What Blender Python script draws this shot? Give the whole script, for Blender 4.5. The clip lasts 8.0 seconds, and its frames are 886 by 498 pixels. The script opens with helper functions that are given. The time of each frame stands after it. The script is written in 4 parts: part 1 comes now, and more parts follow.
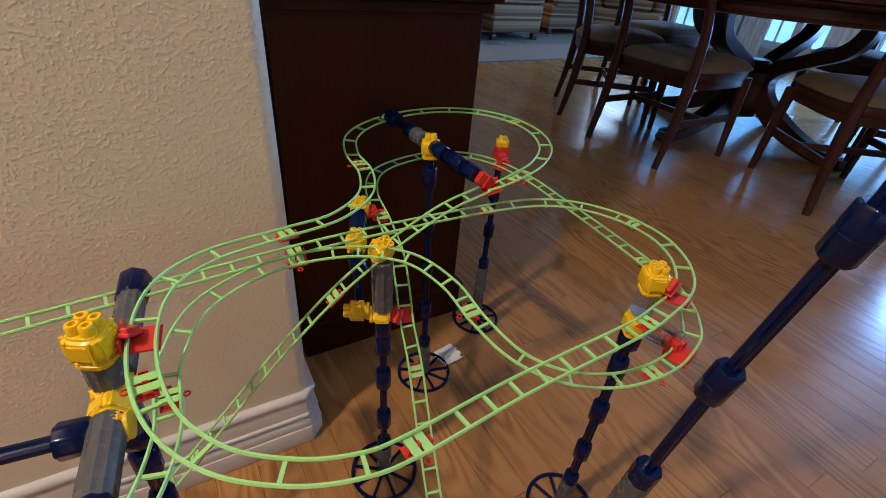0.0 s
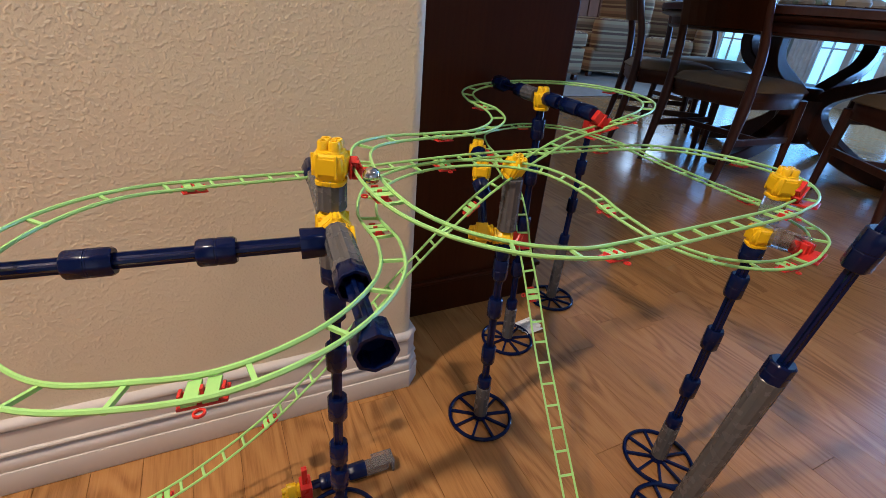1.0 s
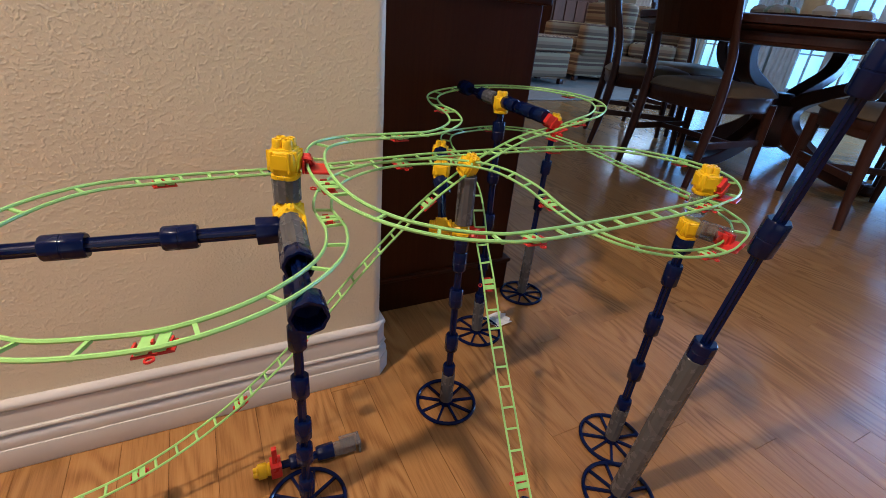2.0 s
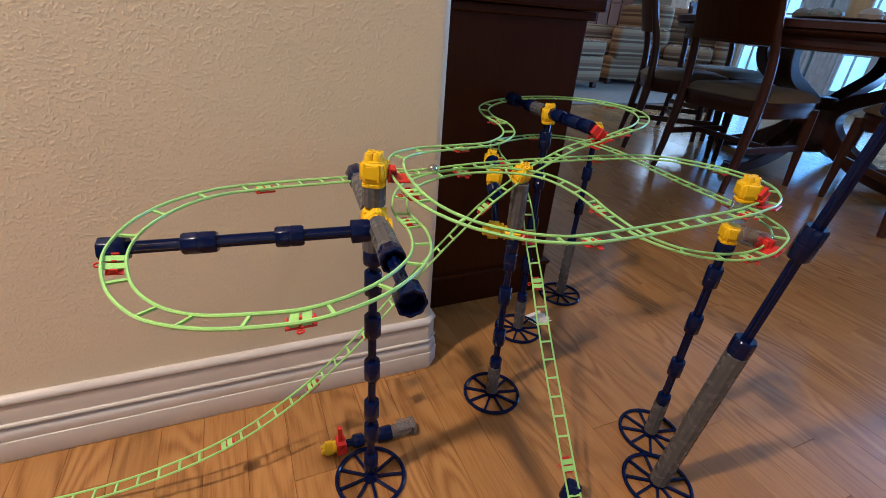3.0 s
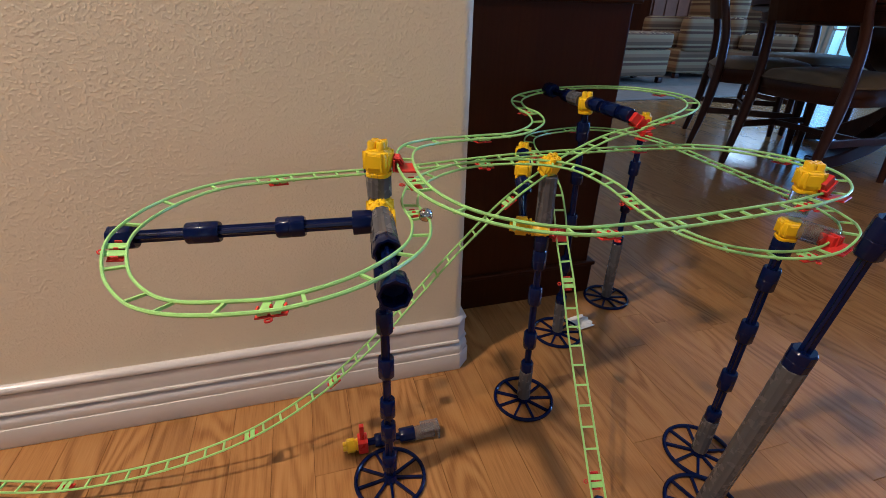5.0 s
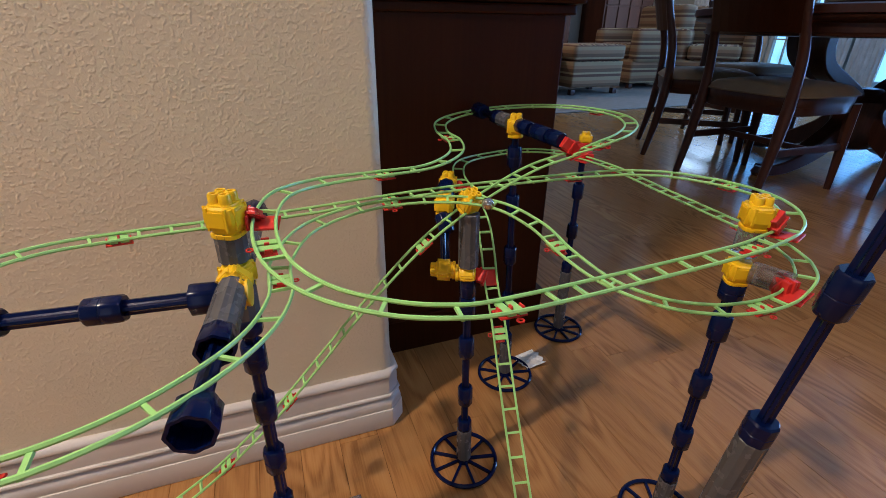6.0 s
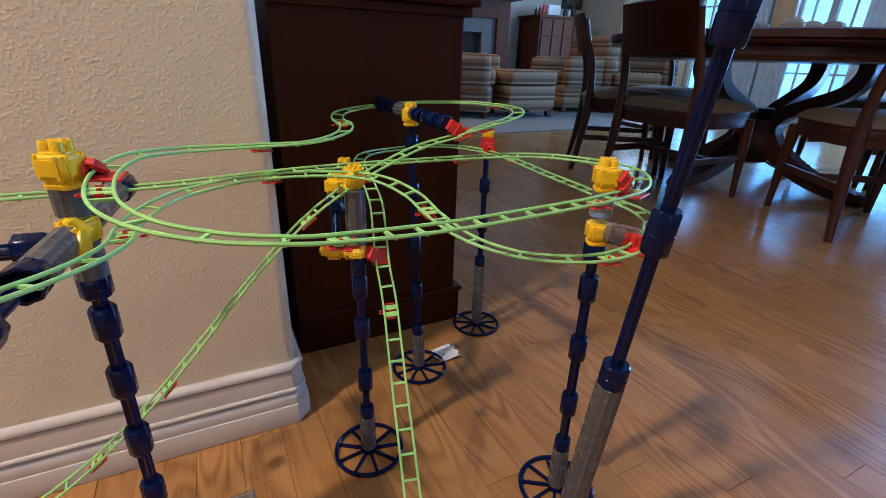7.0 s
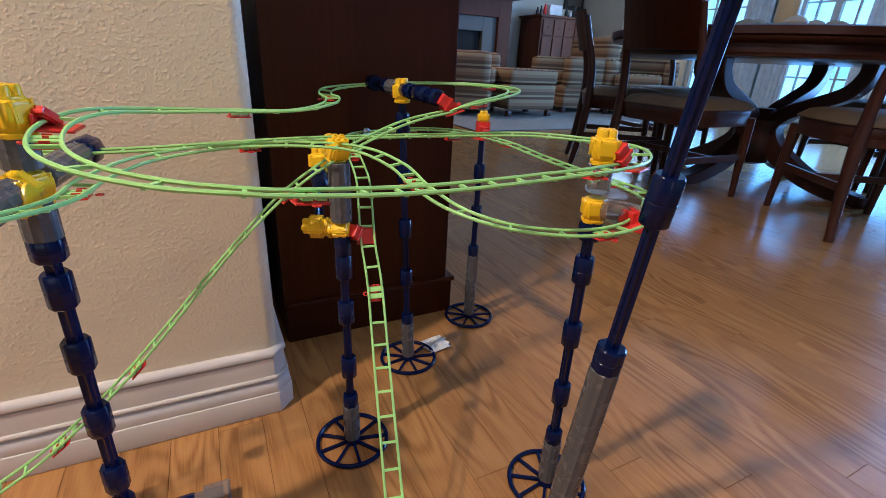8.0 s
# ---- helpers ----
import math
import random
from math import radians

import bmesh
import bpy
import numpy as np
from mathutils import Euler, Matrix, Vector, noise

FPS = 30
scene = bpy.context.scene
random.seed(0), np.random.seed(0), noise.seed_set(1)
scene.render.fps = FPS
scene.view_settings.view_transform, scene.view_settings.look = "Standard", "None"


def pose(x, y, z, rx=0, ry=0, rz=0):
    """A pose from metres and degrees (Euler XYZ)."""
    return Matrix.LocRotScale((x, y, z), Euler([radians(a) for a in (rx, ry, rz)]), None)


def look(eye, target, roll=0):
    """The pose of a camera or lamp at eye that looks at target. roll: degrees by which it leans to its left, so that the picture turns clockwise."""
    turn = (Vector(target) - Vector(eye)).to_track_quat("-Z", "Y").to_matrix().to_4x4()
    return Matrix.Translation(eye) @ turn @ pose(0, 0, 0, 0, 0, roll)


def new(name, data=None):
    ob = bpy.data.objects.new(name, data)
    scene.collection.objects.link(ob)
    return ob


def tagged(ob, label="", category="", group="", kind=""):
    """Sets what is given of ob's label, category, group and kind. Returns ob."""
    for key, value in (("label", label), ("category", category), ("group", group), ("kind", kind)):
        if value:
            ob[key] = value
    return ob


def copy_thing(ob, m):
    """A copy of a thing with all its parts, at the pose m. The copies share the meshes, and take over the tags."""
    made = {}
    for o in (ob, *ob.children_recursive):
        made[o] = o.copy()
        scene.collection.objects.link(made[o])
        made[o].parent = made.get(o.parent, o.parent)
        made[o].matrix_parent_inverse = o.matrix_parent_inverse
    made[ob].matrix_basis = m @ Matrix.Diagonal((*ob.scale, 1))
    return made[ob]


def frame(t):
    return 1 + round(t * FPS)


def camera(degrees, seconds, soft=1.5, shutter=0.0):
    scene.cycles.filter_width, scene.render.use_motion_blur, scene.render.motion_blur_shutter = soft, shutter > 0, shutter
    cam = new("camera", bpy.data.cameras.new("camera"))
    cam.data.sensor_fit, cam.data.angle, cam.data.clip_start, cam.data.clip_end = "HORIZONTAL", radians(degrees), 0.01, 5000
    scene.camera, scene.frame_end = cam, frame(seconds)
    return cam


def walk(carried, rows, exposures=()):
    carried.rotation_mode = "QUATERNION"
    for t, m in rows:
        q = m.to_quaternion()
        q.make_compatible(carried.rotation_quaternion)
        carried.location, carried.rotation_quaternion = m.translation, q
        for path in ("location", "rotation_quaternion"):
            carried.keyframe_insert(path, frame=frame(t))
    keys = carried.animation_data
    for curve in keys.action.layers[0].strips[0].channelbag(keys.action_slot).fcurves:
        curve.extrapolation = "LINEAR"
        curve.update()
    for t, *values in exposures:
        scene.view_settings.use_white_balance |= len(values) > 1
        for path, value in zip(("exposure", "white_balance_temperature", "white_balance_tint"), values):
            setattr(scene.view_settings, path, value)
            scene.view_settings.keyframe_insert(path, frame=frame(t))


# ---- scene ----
cam = camera(87.9, 8.0, 0.35)
PATH = [
    (0, (0.059, 0.094, 0.812), (0.108, 1.768, -0.282), 5.2),
    (0.2, (0.026, 0.071, 0.765), (0.081, 1.789, -0.258), 5.8),
    (0.5, (0.0, 0.005, 0.696), (-0.081, 1.765, -0.249), 5.3),
    (1, (-0.065, -0.049, 0.678), (-0.147, 1.717, -0.257), 5.0),
    (1.5, (-0.03, -0.085, 0.677), (-0.083, 1.686, -0.253), 5.4),
    (1.7, (-0.009, -0.088, 0.68), (-0.051, 1.685, -0.244), 5.4),
    (2.8, (-0.044, -0.147, 0.717), (-0.177, 1.624, -0.203), 4.8),
    (3, (-0.056, -0.162, 0.716), (-0.22, 1.606, -0.205), 4.5),
    (3.5, (-0.092, -0.195, 0.717), (-0.386, 1.554, -0.209), 3.9),
    (4, (-0.098, -0.219, 0.705), (-0.526, 1.502, -0.22), 2.3),
    (4.2, (-0.088, -0.209, 0.708), (-0.518, 1.509, -0.221), 2.1),
    (5.3, (0.027, -0.083, 0.692), (-0.385, 1.649, -0.221), 0.9),
    (5.5, (0.037, -0.046, 0.701), (-0.364, 1.692, -0.205), 0.8),
    (6, (0.059, 0.005, 0.696), (-0.244, 1.778, -0.177), 0.6),
    (6.5, (0.093, 0.009, 0.68), (-0.076, 1.822, -0.148), 1.3),
    (7, (0.156, -0.022, 0.64), (0.048, 1.82, -0.13), 1.8),
    (7.5, (0.174, -0.006, 0.633), (0.07, 1.852, -0.1), 2.6),
    (8, (0.169, -0.002, 0.601), (0.07, 1.843, -0.166), 2.9),
]
# the camera darkens as the windows come into view
EXPOSURES = [(0.0, -1.08, 6300, 17), (0.5, -0.80, 6300, 17), (1.5, -0.84, 6250, 17), (3.5, -0.86, 6150, 16), (4.2, -0.96, 6150, 16), (5.5, -1.04, 6150, 17), (6.5, -0.90, 6050, 17), (7.5, -0.70, 5900, 17), (8.0, -0.62, 5950, 17)]
walk(cam, [(t, look(eye, target, roll)) for t, eye, target, roll in PATH], EXPOSURES)

# ---- light ----
world = bpy.data.worlds.new("world")
scene.world = world
world.use_nodes = True
wn = world.node_tree
sky = wn.nodes.new("ShaderNodeTexSky")
sky.sky_type, sky.sun_disc = "NISHITA", False
sky.sun_elevation, sky.sun_rotation = radians(42), radians(40)
wn.links.new(sky.outputs[0], wn.nodes["Background"].inputs[0])
wn.nodes["Background"].inputs[1].default_value = 0.12

# room axes: the textured wall runs along A, the planks along B, both from the wall's end
ORIGIN = Vector((-0.130, 0.643, 0.0))
YAW = 30.5
ROOM = Matrix.Translation(ORIGIN) @ Matrix.Rotation(radians(YAW), 4, "Z")


def room(a, b, z=0.0):
    """A place given along the wall, away from it and up."""
    return ROOM @ Vector((a, b, z))


def area_lamp(name, eye, target, width, height, watts, colour):
    data = bpy.data.lights.new(name, "AREA")
    data.shape, data.size, data.size_y, data.energy, data.color = "RECTANGLE", width, height, watts, colour
    ob = new(name, data)
    ob.matrix_world = look(eye, target)
    return ob


# daylight in the openings of the window wall
for b, width, watts, tint in ((0.05, 0.66, 480, (0.20, 0.48, 1.0)), (1.10, 0.95, 44, (0.14, 0.44, 1.0)), (2.335, 0.72, 24, (0.10, 0.40, 1.0)), (3.535, 0.78, 26, (0.12, 0.42, 1.0)), (4.475, 0.70, 90, (0.50, 0.74, 1.0))):
    area_lamp("window_light", room(5.93, b, 1.15), room(0, b, 0.95), width, 1.9, watts, tint)
# soft fill added at two unseen openings in the wall behind
area_lamp("window_light", room(-1.9, -3.92, 1.35), room(-1.2, 0, 0.6), 1.9, 1.6, 12, (0.98, 0.97, 1.0))
area_lamp("window_light", room(1.3, -3.92, 1.35), room(0.2, 0, 0.5), 1.9, 1.6, 2, (0.98, 0.97, 1.0))
# two recessed ceiling lamps over the toy, one added to brighten the living room
DOWNLIGHTS = [(1.20, 0.05), (-1.09, -0.50), tuple(room(1.9, 4.7))[:2]]
for (x, y), watts, size in zip(DOWNLIGHTS, (15, 128, 45), (0.24, 0.12, 0.12)):
    area_lamp("lamp_light", Vector((x, y, 2.575)), Vector((x, y + 0.001, 0)), size, size, watts, (1.0, 0.86, 0.70))


# ---- materials ----
def material(name):
    m = bpy.data.materials.new(name)
    m.use_nodes = True
    return m, m.node_tree, m.node_tree.nodes["Principled BSDF"]


def add(nt, kind, **inputs):
    n = nt.nodes.new(kind)
    for k, v in inputs.items():
        n.inputs[k.replace("_", " ")].default_value = v
    return n


def coords(nt, scale=(1, 1, 1)):
    tc = nt.nodes.new("ShaderNodeTexCoord")
    mp = nt.nodes.new("ShaderNodeMapping")
    mp.inputs["Scale"].default_value = scale
    nt.links.new(tc.outputs["Object"], mp.inputs["Vector"])
    return mp


def ramp(nt, fac, stops):
    r = nt.nodes.new("ShaderNodeValToRGB")
    while len(r.color_ramp.elements) < len(stops):
        r.color_ramp.elements.new(0.5)
    for e, (p, c) in zip(r.color_ramp.elements, stops):
        e.position, e.color = p, (*c, 1)
    nt.links.new(fac, r.inputs[0])
    return r


def relief(nt, bsdf, height, strength, distance):
    b = add(nt, "ShaderNodeBump", Strength=strength, Distance=distance)
    nt.links.new(height, b.inputs["Height"])
    nt.links.new(b.outputs[0], bsdf.inputs["Normal"])


def plastic(name, colour, rough=0.35, clear=0.0, seen_through=0.0, spec=0.36, ior=1.5):
    m, nt, p = material(name)
    mp = coords(nt)
    n = add(nt, "ShaderNodeTexNoise", Scale=60.0, Detail=4.0)
    nt.links.new(mp.outputs[0], n.inputs["Vector"])
    c = ramp(nt, n.outputs[0], [(0.3, [v * 0.95 for v in colour]), (0.7, [min(1, v * 1.05) for v in colour])])
    nt.links.new(c.outputs[0], p.inputs["Base Color"])
    fine = add(nt, "ShaderNodeTexNoise", Scale=900.0, Detail=2.0)
    nt.links.new(mp.outputs[0], fine.inputs["Vector"])
    r = nt.nodes.new("ShaderNodeMapRange")
    r.inputs["To Min"].default_value, r.inputs["To Max"].default_value = rough * 0.75, rough * 1.3
    nt.links.new(n.outputs[0], r.inputs["Value"])
    nt.links.new(r.outputs[0], p.inputs["Roughness"])
    relief(nt, p, fine.outputs[0], 0.08, 0.0005)
    p.inputs["Transmission Weight"].default_value = seen_through
    p.inputs["Specular IOR Level"].default_value, p.inputs["IOR"].default_value = spec, ior
    p.inputs["Subsurface Weight"].default_value = clear
    p.inputs["Subsurface Radius"].default_value = (0.004, 0.004, 0.004)
    return m


NAVY = plastic("navy_plastic", (0.0016, 0.0058, 0.038), 0.17, spec=0.26)
YELLOW = plastic("yellow_plastic", (0.84, 0.50, 0.006), 0.30)
RED = plastic("red_plastic", (0.62, 0.035, 0.025), 0.28)
GREEN = plastic("glow_green_plastic", (0.34, 0.65, 0.20), 0.32)
GREY = plastic("grey_plastic", (0.085, 0.083, 0.085), 0.26)
CLEAR = plastic("smoky_clear_plastic", (0.50, 0.47, 0.45), 0.09, 0.0, 0.82, 0.5, 1.18)
STEEL, nt_s, p_s = material("polished_steel")
p_s.inputs["Base Color"].default_value, p_s.inputs["Metallic"].default_value, p_s.inputs["Roughness"].default_value = (0.62, 0.6, 0.57, 1), 1.0, 0.08


def wall_paint(name, colour, size=1.0):
    """Paint over orange-peel plaster."""
    m, nt, p = material(name)
    mp = coords(nt)
    big = add(nt, "ShaderNodeTexNoise", Scale=2.2, Detail=5.0)
    dots = add(nt, "ShaderNodeTexNoise", Scale=215.0 * size, Detail=1.5, Roughness=0.45)
    swell = add(nt, "ShaderNodeTexNoise", Scale=300.0 * size, Detail=2.5, Roughness=0.5)
    for n in (big, dots, swell):
        nt.links.new(mp.outputs[0], n.inputs["Vector"])
    c = ramp(nt, big.outputs[0], [(0.3, [v * 0.95 for v in colour]), (0.7, colour)])
    nt.links.new(c.outputs[0], p.inputs["Base Color"])
    p.inputs["Roughness"].default_value = 0.55
    raised = ramp(nt, dots.outputs[0], [(0.44, (0, 0, 0)), (0.76, (1, 1, 1))])
    raised.color_ramp.interpolation = "EASE"
    tot = nt.nodes.new("ShaderNodeMath")
    tot.operation = "MULTIPLY_ADD"
    tot.inputs[1].default_value = 0.8
    nt.links.new(swell.outputs[0], tot.inputs[0])
    nt.links.new(raised.outputs[0], tot.inputs[2])
    relief(nt, p, tot.outputs[0], 0.33, 0.0014)
    return m


BEIGE = wall_paint("beige_plaster", (0.73, 0.618, 0.435))
CEIL = wall_paint("white_ceiling_paint", (0.62, 0.60, 0.57), 0.5)
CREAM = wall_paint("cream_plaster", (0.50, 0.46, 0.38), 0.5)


def gloss_paint(name, colour, rough):
    m, nt, p = material(name)
    mp = coords(nt)
    n = add(nt, "ShaderNodeTexNoise", Scale=9.0, Detail=6.0)
    nt.links.new(mp.outputs[0], n.inputs["Vector"])
    c = ramp(nt, n.outputs[0], [(0.3, [v * 0.92 for v in colour]), (0.65, colour)])
    nt.links.new(c.outputs[0], p.inputs["Base Color"])
    p.inputs["Roughness"].default_value = rough
    relief(nt, p, n.outputs[0], 0.06, 0.002)
    return m


WHITE = gloss_paint("white_trim_paint", (0.60, 0.535, 0.470), 0.28)
CHROME_BLACK = gloss_paint("black_iron", (0.012, 0.012, 0.013), 0.4)


def wood(name, dark, mid, light, rough, grain, fibre, bump, vary, rings_n, ring_w, spec=0.3, fine_w=0.55, base=0.22, patchy=(0.25, 1.8)):
    """Grain stretched by the two scales; each board differs."""
    m, nt, p = material(name)
    mp = coords(nt, (1, 1, 1))
    info = nt.nodes.new("ShaderNodeObjectInfo")
    geo = nt.nodes.new("ShaderNodeNewGeometry")
    sm = nt.nodes.new("ShaderNodeMath")
    sm.operation = "ADD"
    nt.links.new(info.outputs["Random"], sm.inputs[0])
    nt.links.new(geo.outputs["Random Per Island"], sm.inputs[1])
    off = nt.nodes.new("ShaderNodeVectorMath")
    off.operation = "SCALE"
    off.inputs[0].default_value = (3.1, 7.7, 1.9)
    nt.links.new(sm.outputs[0], off.inputs["Scale"])
    mv = nt.nodes.new("ShaderNodeVectorMath")
    nt.links.new(mp.outputs[0], mv.inputs[0])
    nt.links.new(off.outputs[0], mv.inputs[1])
    sc = nt.nodes.new("ShaderNodeVectorMath")
    sc.operation = "MULTIPLY"
    sc.inputs[1].default_value = grain
    nt.links.new(mv.outputs[0], sc.inputs[0])
    warp = add(nt, "ShaderNodeTexNoise", Scale=1.0, Detail=1.2)
    nt.links.new(sc.outputs[0], warp.inputs["Vector"])
    rings = add(nt, "ShaderNodeMath")
    rings.operation = "MULTIPLY"
    rings.inputs[1].default_value = rings_n
    nt.links.new(warp.outputs[0], rings.inputs[0])
    sn = nt.nodes.new("ShaderNodeMath")
    sn.operation = "SINE"
    nt.links.new(rings.outputs[0], sn.inputs[0])
    fine = add(nt, "ShaderNodeTexNoise", Scale=1.0, Detail=6.0, Roughness=0.65)
    sc2 = nt.nodes.new("ShaderNodeVectorMath")
    sc2.operation = "MULTIPLY"
    sc2.inputs[1].default_value = fibre
    nt.links.new(mv.outputs[0], sc2.inputs[0])
    nt.links.new(sc2.outputs[0], fine.inputs["Vector"])
    mixv = nt.nodes.new("ShaderNodeMath")
    mixv.operation = "MULTIPLY_ADD"
    mixv.inputs[2].default_value = base
    nt.links.new(sn.outputs[0], mixv.inputs[0])
    calm = add(nt, "ShaderNodeTexNoise", Scale=4.0, Detail=1.0)
    nt.links.new(mv.outputs[0], calm.inputs["Vector"])
    amount = add(nt, "ShaderNodeMapRange")
    for k, v in (("From Min", 0.38), ("From Max", 0.62), ("To Min", ring_w * patchy[0]), ("To Max", ring_w * patchy[1])):
        amount.inputs[k].default_value = v
    nt.links.new(calm.outputs[0], amount.inputs["Value"])
    nt.links.new(amount.outputs[0], mixv.inputs[1])
    tot = nt.nodes.new("ShaderNodeMath")
    tot.operation = "MULTIPLY_ADD"
    tot.inputs[1].default_value = fine_w
    nt.links.new(fine.outputs[0], tot.inputs[0])
    nt.links.new(mixv.outputs[0], tot.inputs[2])
    c = ramp(nt, tot.outputs[0], [(0.22, dark), (0.5, mid), (0.78, light)])
    fr = nt.nodes.new("ShaderNodeMath")
    fr.operation = "FRACT"
    x3 = nt.nodes.new("ShaderNodeMath")
    x3.operation = "MULTIPLY"
    x3.inputs[1].default_value = 7.31
    nt.links.new(sm.outputs[0], x3.inputs[0])
    nt.links.new(x3.outputs[0], fr.inputs[0])
    val = nt.nodes.new("ShaderNodeMapRange")
    val.inputs["To Min"].default_value, val.inputs["To Max"].default_value = 1 - vary * 0.5, 1 + vary * 0.35
    nt.links.new(fr.outputs[0], val.inputs["Value"])
    hs = nt.nodes.new("ShaderNodeHueSaturation")
    nt.links.new(c.outputs[0], hs.inputs["Color"])
    nt.links.new(val.outputs[0], hs.inputs["Value"])
    nt.links.new(hs.outputs[0], p.inputs["Base Color"])
    rr = nt.nodes.new("ShaderNodeMapRange")
    rr.inputs["To Min"].default_value, rr.inputs["To Max"].default_value = rough * 0.8, rough * 1.3
    nt.links.new(fine.outputs[0], rr.inputs["Value"])
    nt.links.new(rr.outputs[0], p.inputs["Roughness"])
    p.inputs["Specular IOR Level"].default_value = spec
    relief(nt, p, tot.outputs[0], bump, 0.0006)
    return m


OAK = wood("oak_floor", (0.180, 0.076, 0.021), (0.355, 0.163, 0.051), (0.440, 0.218, 0.076), 0.18, (10.0, 1.9, 10.0), (380, 14, 380), 0.05, 0.23, 76.0, 0.047, 0.30, 0.54, 0.225, (0.05, 2.7))
CHERRY = wood("dark_cherry_wood", (0.024, 0.0046, 0.0006), (0.040, 0.0082, 0.0010), (0.060, 0.0140, 0.0020), 0.36, (7, 7, 0.6), (120, 120, 3), 0.03, 0.15, 14.0, 0.05, 0.16)
MAHOGANY = wood("red_brown_mahogany", (0.045, 0.013, 0.006), (0.080, 0.025, 0.012), (0.12, 0.040, 0.020), 0.5, (7, 7, 0.6), (120, 120, 3), 0.03, 0.15, 14.0, 0.05, 0.15)
WALNUT = wood("dark_walnut_wood", (0.030, 0.0088, 0.0048), (0.054, 0.0172, 0.0094), (0.085, 0.029, 0.016), 0.30, (9, 9, 0.9), (120, 120, 3), 0.03, 0.15, 14.0, 0.05)


def stripes(name):
    """Woven upholstery with broad stripes across."""
    m, nt, p = material(name)
    mp = coords(nt)
    sp = nt.nodes.new("ShaderNodeSeparateXYZ")
    nt.links.new(mp.outputs[0], sp.inputs[0])
    ml = nt.nodes.new("ShaderNodeMath")
    ml.operation = "MULTIPLY"
    ml.inputs[1].default_value = 6.5
    nt.links.new(sp.outputs["Z"], ml.inputs[0])
    ly = nt.nodes.new("ShaderNodeMath")
    ly.operation = "MULTIPLY"
    ly.inputs[1].default_value = 6.5
    nt.links.new(sp.outputs["X"], ly.inputs[0])
    tn = nt.nodes.new("ShaderNodeTexCoord")
    sn = nt.nodes.new("ShaderNodeSeparateXYZ")
    nt.links.new(tn.outputs["Normal"], sn.inputs[0])
    top = nt.nodes.new("ShaderNodeMath")
    top.operation = "GREATER_THAN"
    top.inputs[1].default_value = 0.72
    nt.links.new(sn.outputs["Z"], top.inputs[0])
    ad = nt.nodes.new("ShaderNodeMix")
    nt.links.new(top.outputs[0], ad.inputs[0])
    nt.links.new(ml.outputs[0], ad.inputs[2])
    nt.links.new(ly.outputs[0], ad.inputs[3])
    fr = nt.nodes.new("ShaderNodeMath")
    fr.operation = "FRACT"
    nt.links.new(ad.outputs[0], fr.inputs[0])
    c = ramp(nt, fr.outputs[0], [(0.0, (0.33, 0.20, 0.095)), (0.24, (0.13, 0.052, 0.025)), (0.42, (0.37, 0.235, 0.115)), (0.55, (0.155, 0.077, 0.034)), (0.78, (0.28, 0.138, 0.065))])
    c.color_ramp.interpolation = "CONSTANT"
    nt.links.new(c.outputs[0], p.inputs["Base Color"])
    n = add(nt, "ShaderNodeTexNoise", Scale=260.0, Detail=2.0)
    nt.links.new(mp.outputs[0], n.inputs["Vector"])
    relief(nt, p, n.outputs[0], 0.3, 0.002)
    p.inputs["Roughness"].default_value = 0.9
    return m


def fabric(name, colour):
    m, nt, p = material(name)
    mp = coords(nt)
    n = add(nt, "ShaderNodeTexNoise", Scale=320.0, Detail=3.0)
    b = add(nt, "ShaderNodeTexNoise", Scale=14.0, Detail=4.0)
    for k in (n, b):
        nt.links.new(mp.outputs[0], k.inputs["Vector"])
    c = ramp(nt, b.outputs[0], [(0.3, [v * 0.8 for v in colour]), (0.7, colour)])
    nt.links.new(c.outputs[0], p.inputs["Base Color"])
    p.inputs["Roughness"].default_value = 0.75
    relief(nt, p, n.outputs[0], 0.3, 0.001)
    return m


STRIPED = stripes("striped_upholstery")
SEAT_CLOTH = fabric("olive_seat_cloth", (0.150, 0.092, 0.042))
RUG_CLOTH = fabric("grey_rug_wool", (0.25, 0.21, 0.17))
STONE = gloss_paint("mottled_stone", (0.085, 0.072, 0.058), 0.6)
SOOT = gloss_paint("soot_black", (0.006, 0.006, 0.006), 0.9)
PALE_STONE = gloss_paint("pale_pebble", (0.42, 0.34, 0.25), 0.6)
TAN_STONE = gloss_paint("tan_pebble", (0.30, 0.22, 0.14), 0.6)
GREEN_STONE = gloss_paint("greenish_pebble", (0.20, 0.22, 0.12), 0.5)
WAX = plastic("cream_wax", (0.62, 0.47, 0.28), 0.5, 0.15)
WHITE_CLOTH = fabric("plain_white_cloth", (0.74, 0.74, 0.74))
SHEER = plastic("crumpled_clear_film", (0.80, 0.77, 0.72), 0.22, 0.0, 0.2)
GLASS, nt_g, p_g = material("window_glass")
p_g.inputs["Roughness"].default_value, p_g.inputs["Transmission Weight"].default_value, p_g.inputs["IOR"].default_value = 0.02, 1.0, 1.05
OUTSIDE, nt_o, p_o = material("bright_daylight_outside")
_n = add(nt_o, "ShaderNodeTexNoise", Scale=1.3, Detail=6.0)
nt_o.links.new(coords(nt_o).outputs[0], _n.inputs["Vector"])
_c = ramp(nt_o, _n.outputs[0], [(0.36, (0.10, 0.34, 0.42)), (0.50, (0.20, 0.55, 1.0)), (0.7, (0.32, 0.66, 1.0))])
nt_o.links.new(_c.outputs[0], p_o.inputs["Emission Color"])
p_o.inputs["Emission Strength"].default_value = 4.2


# ---- mesh helpers ----
def origin_of(ob):
    p = Vector((0, 0, 0))
    while ob:
        p = p + ob.location
        ob = ob.parent
    return p


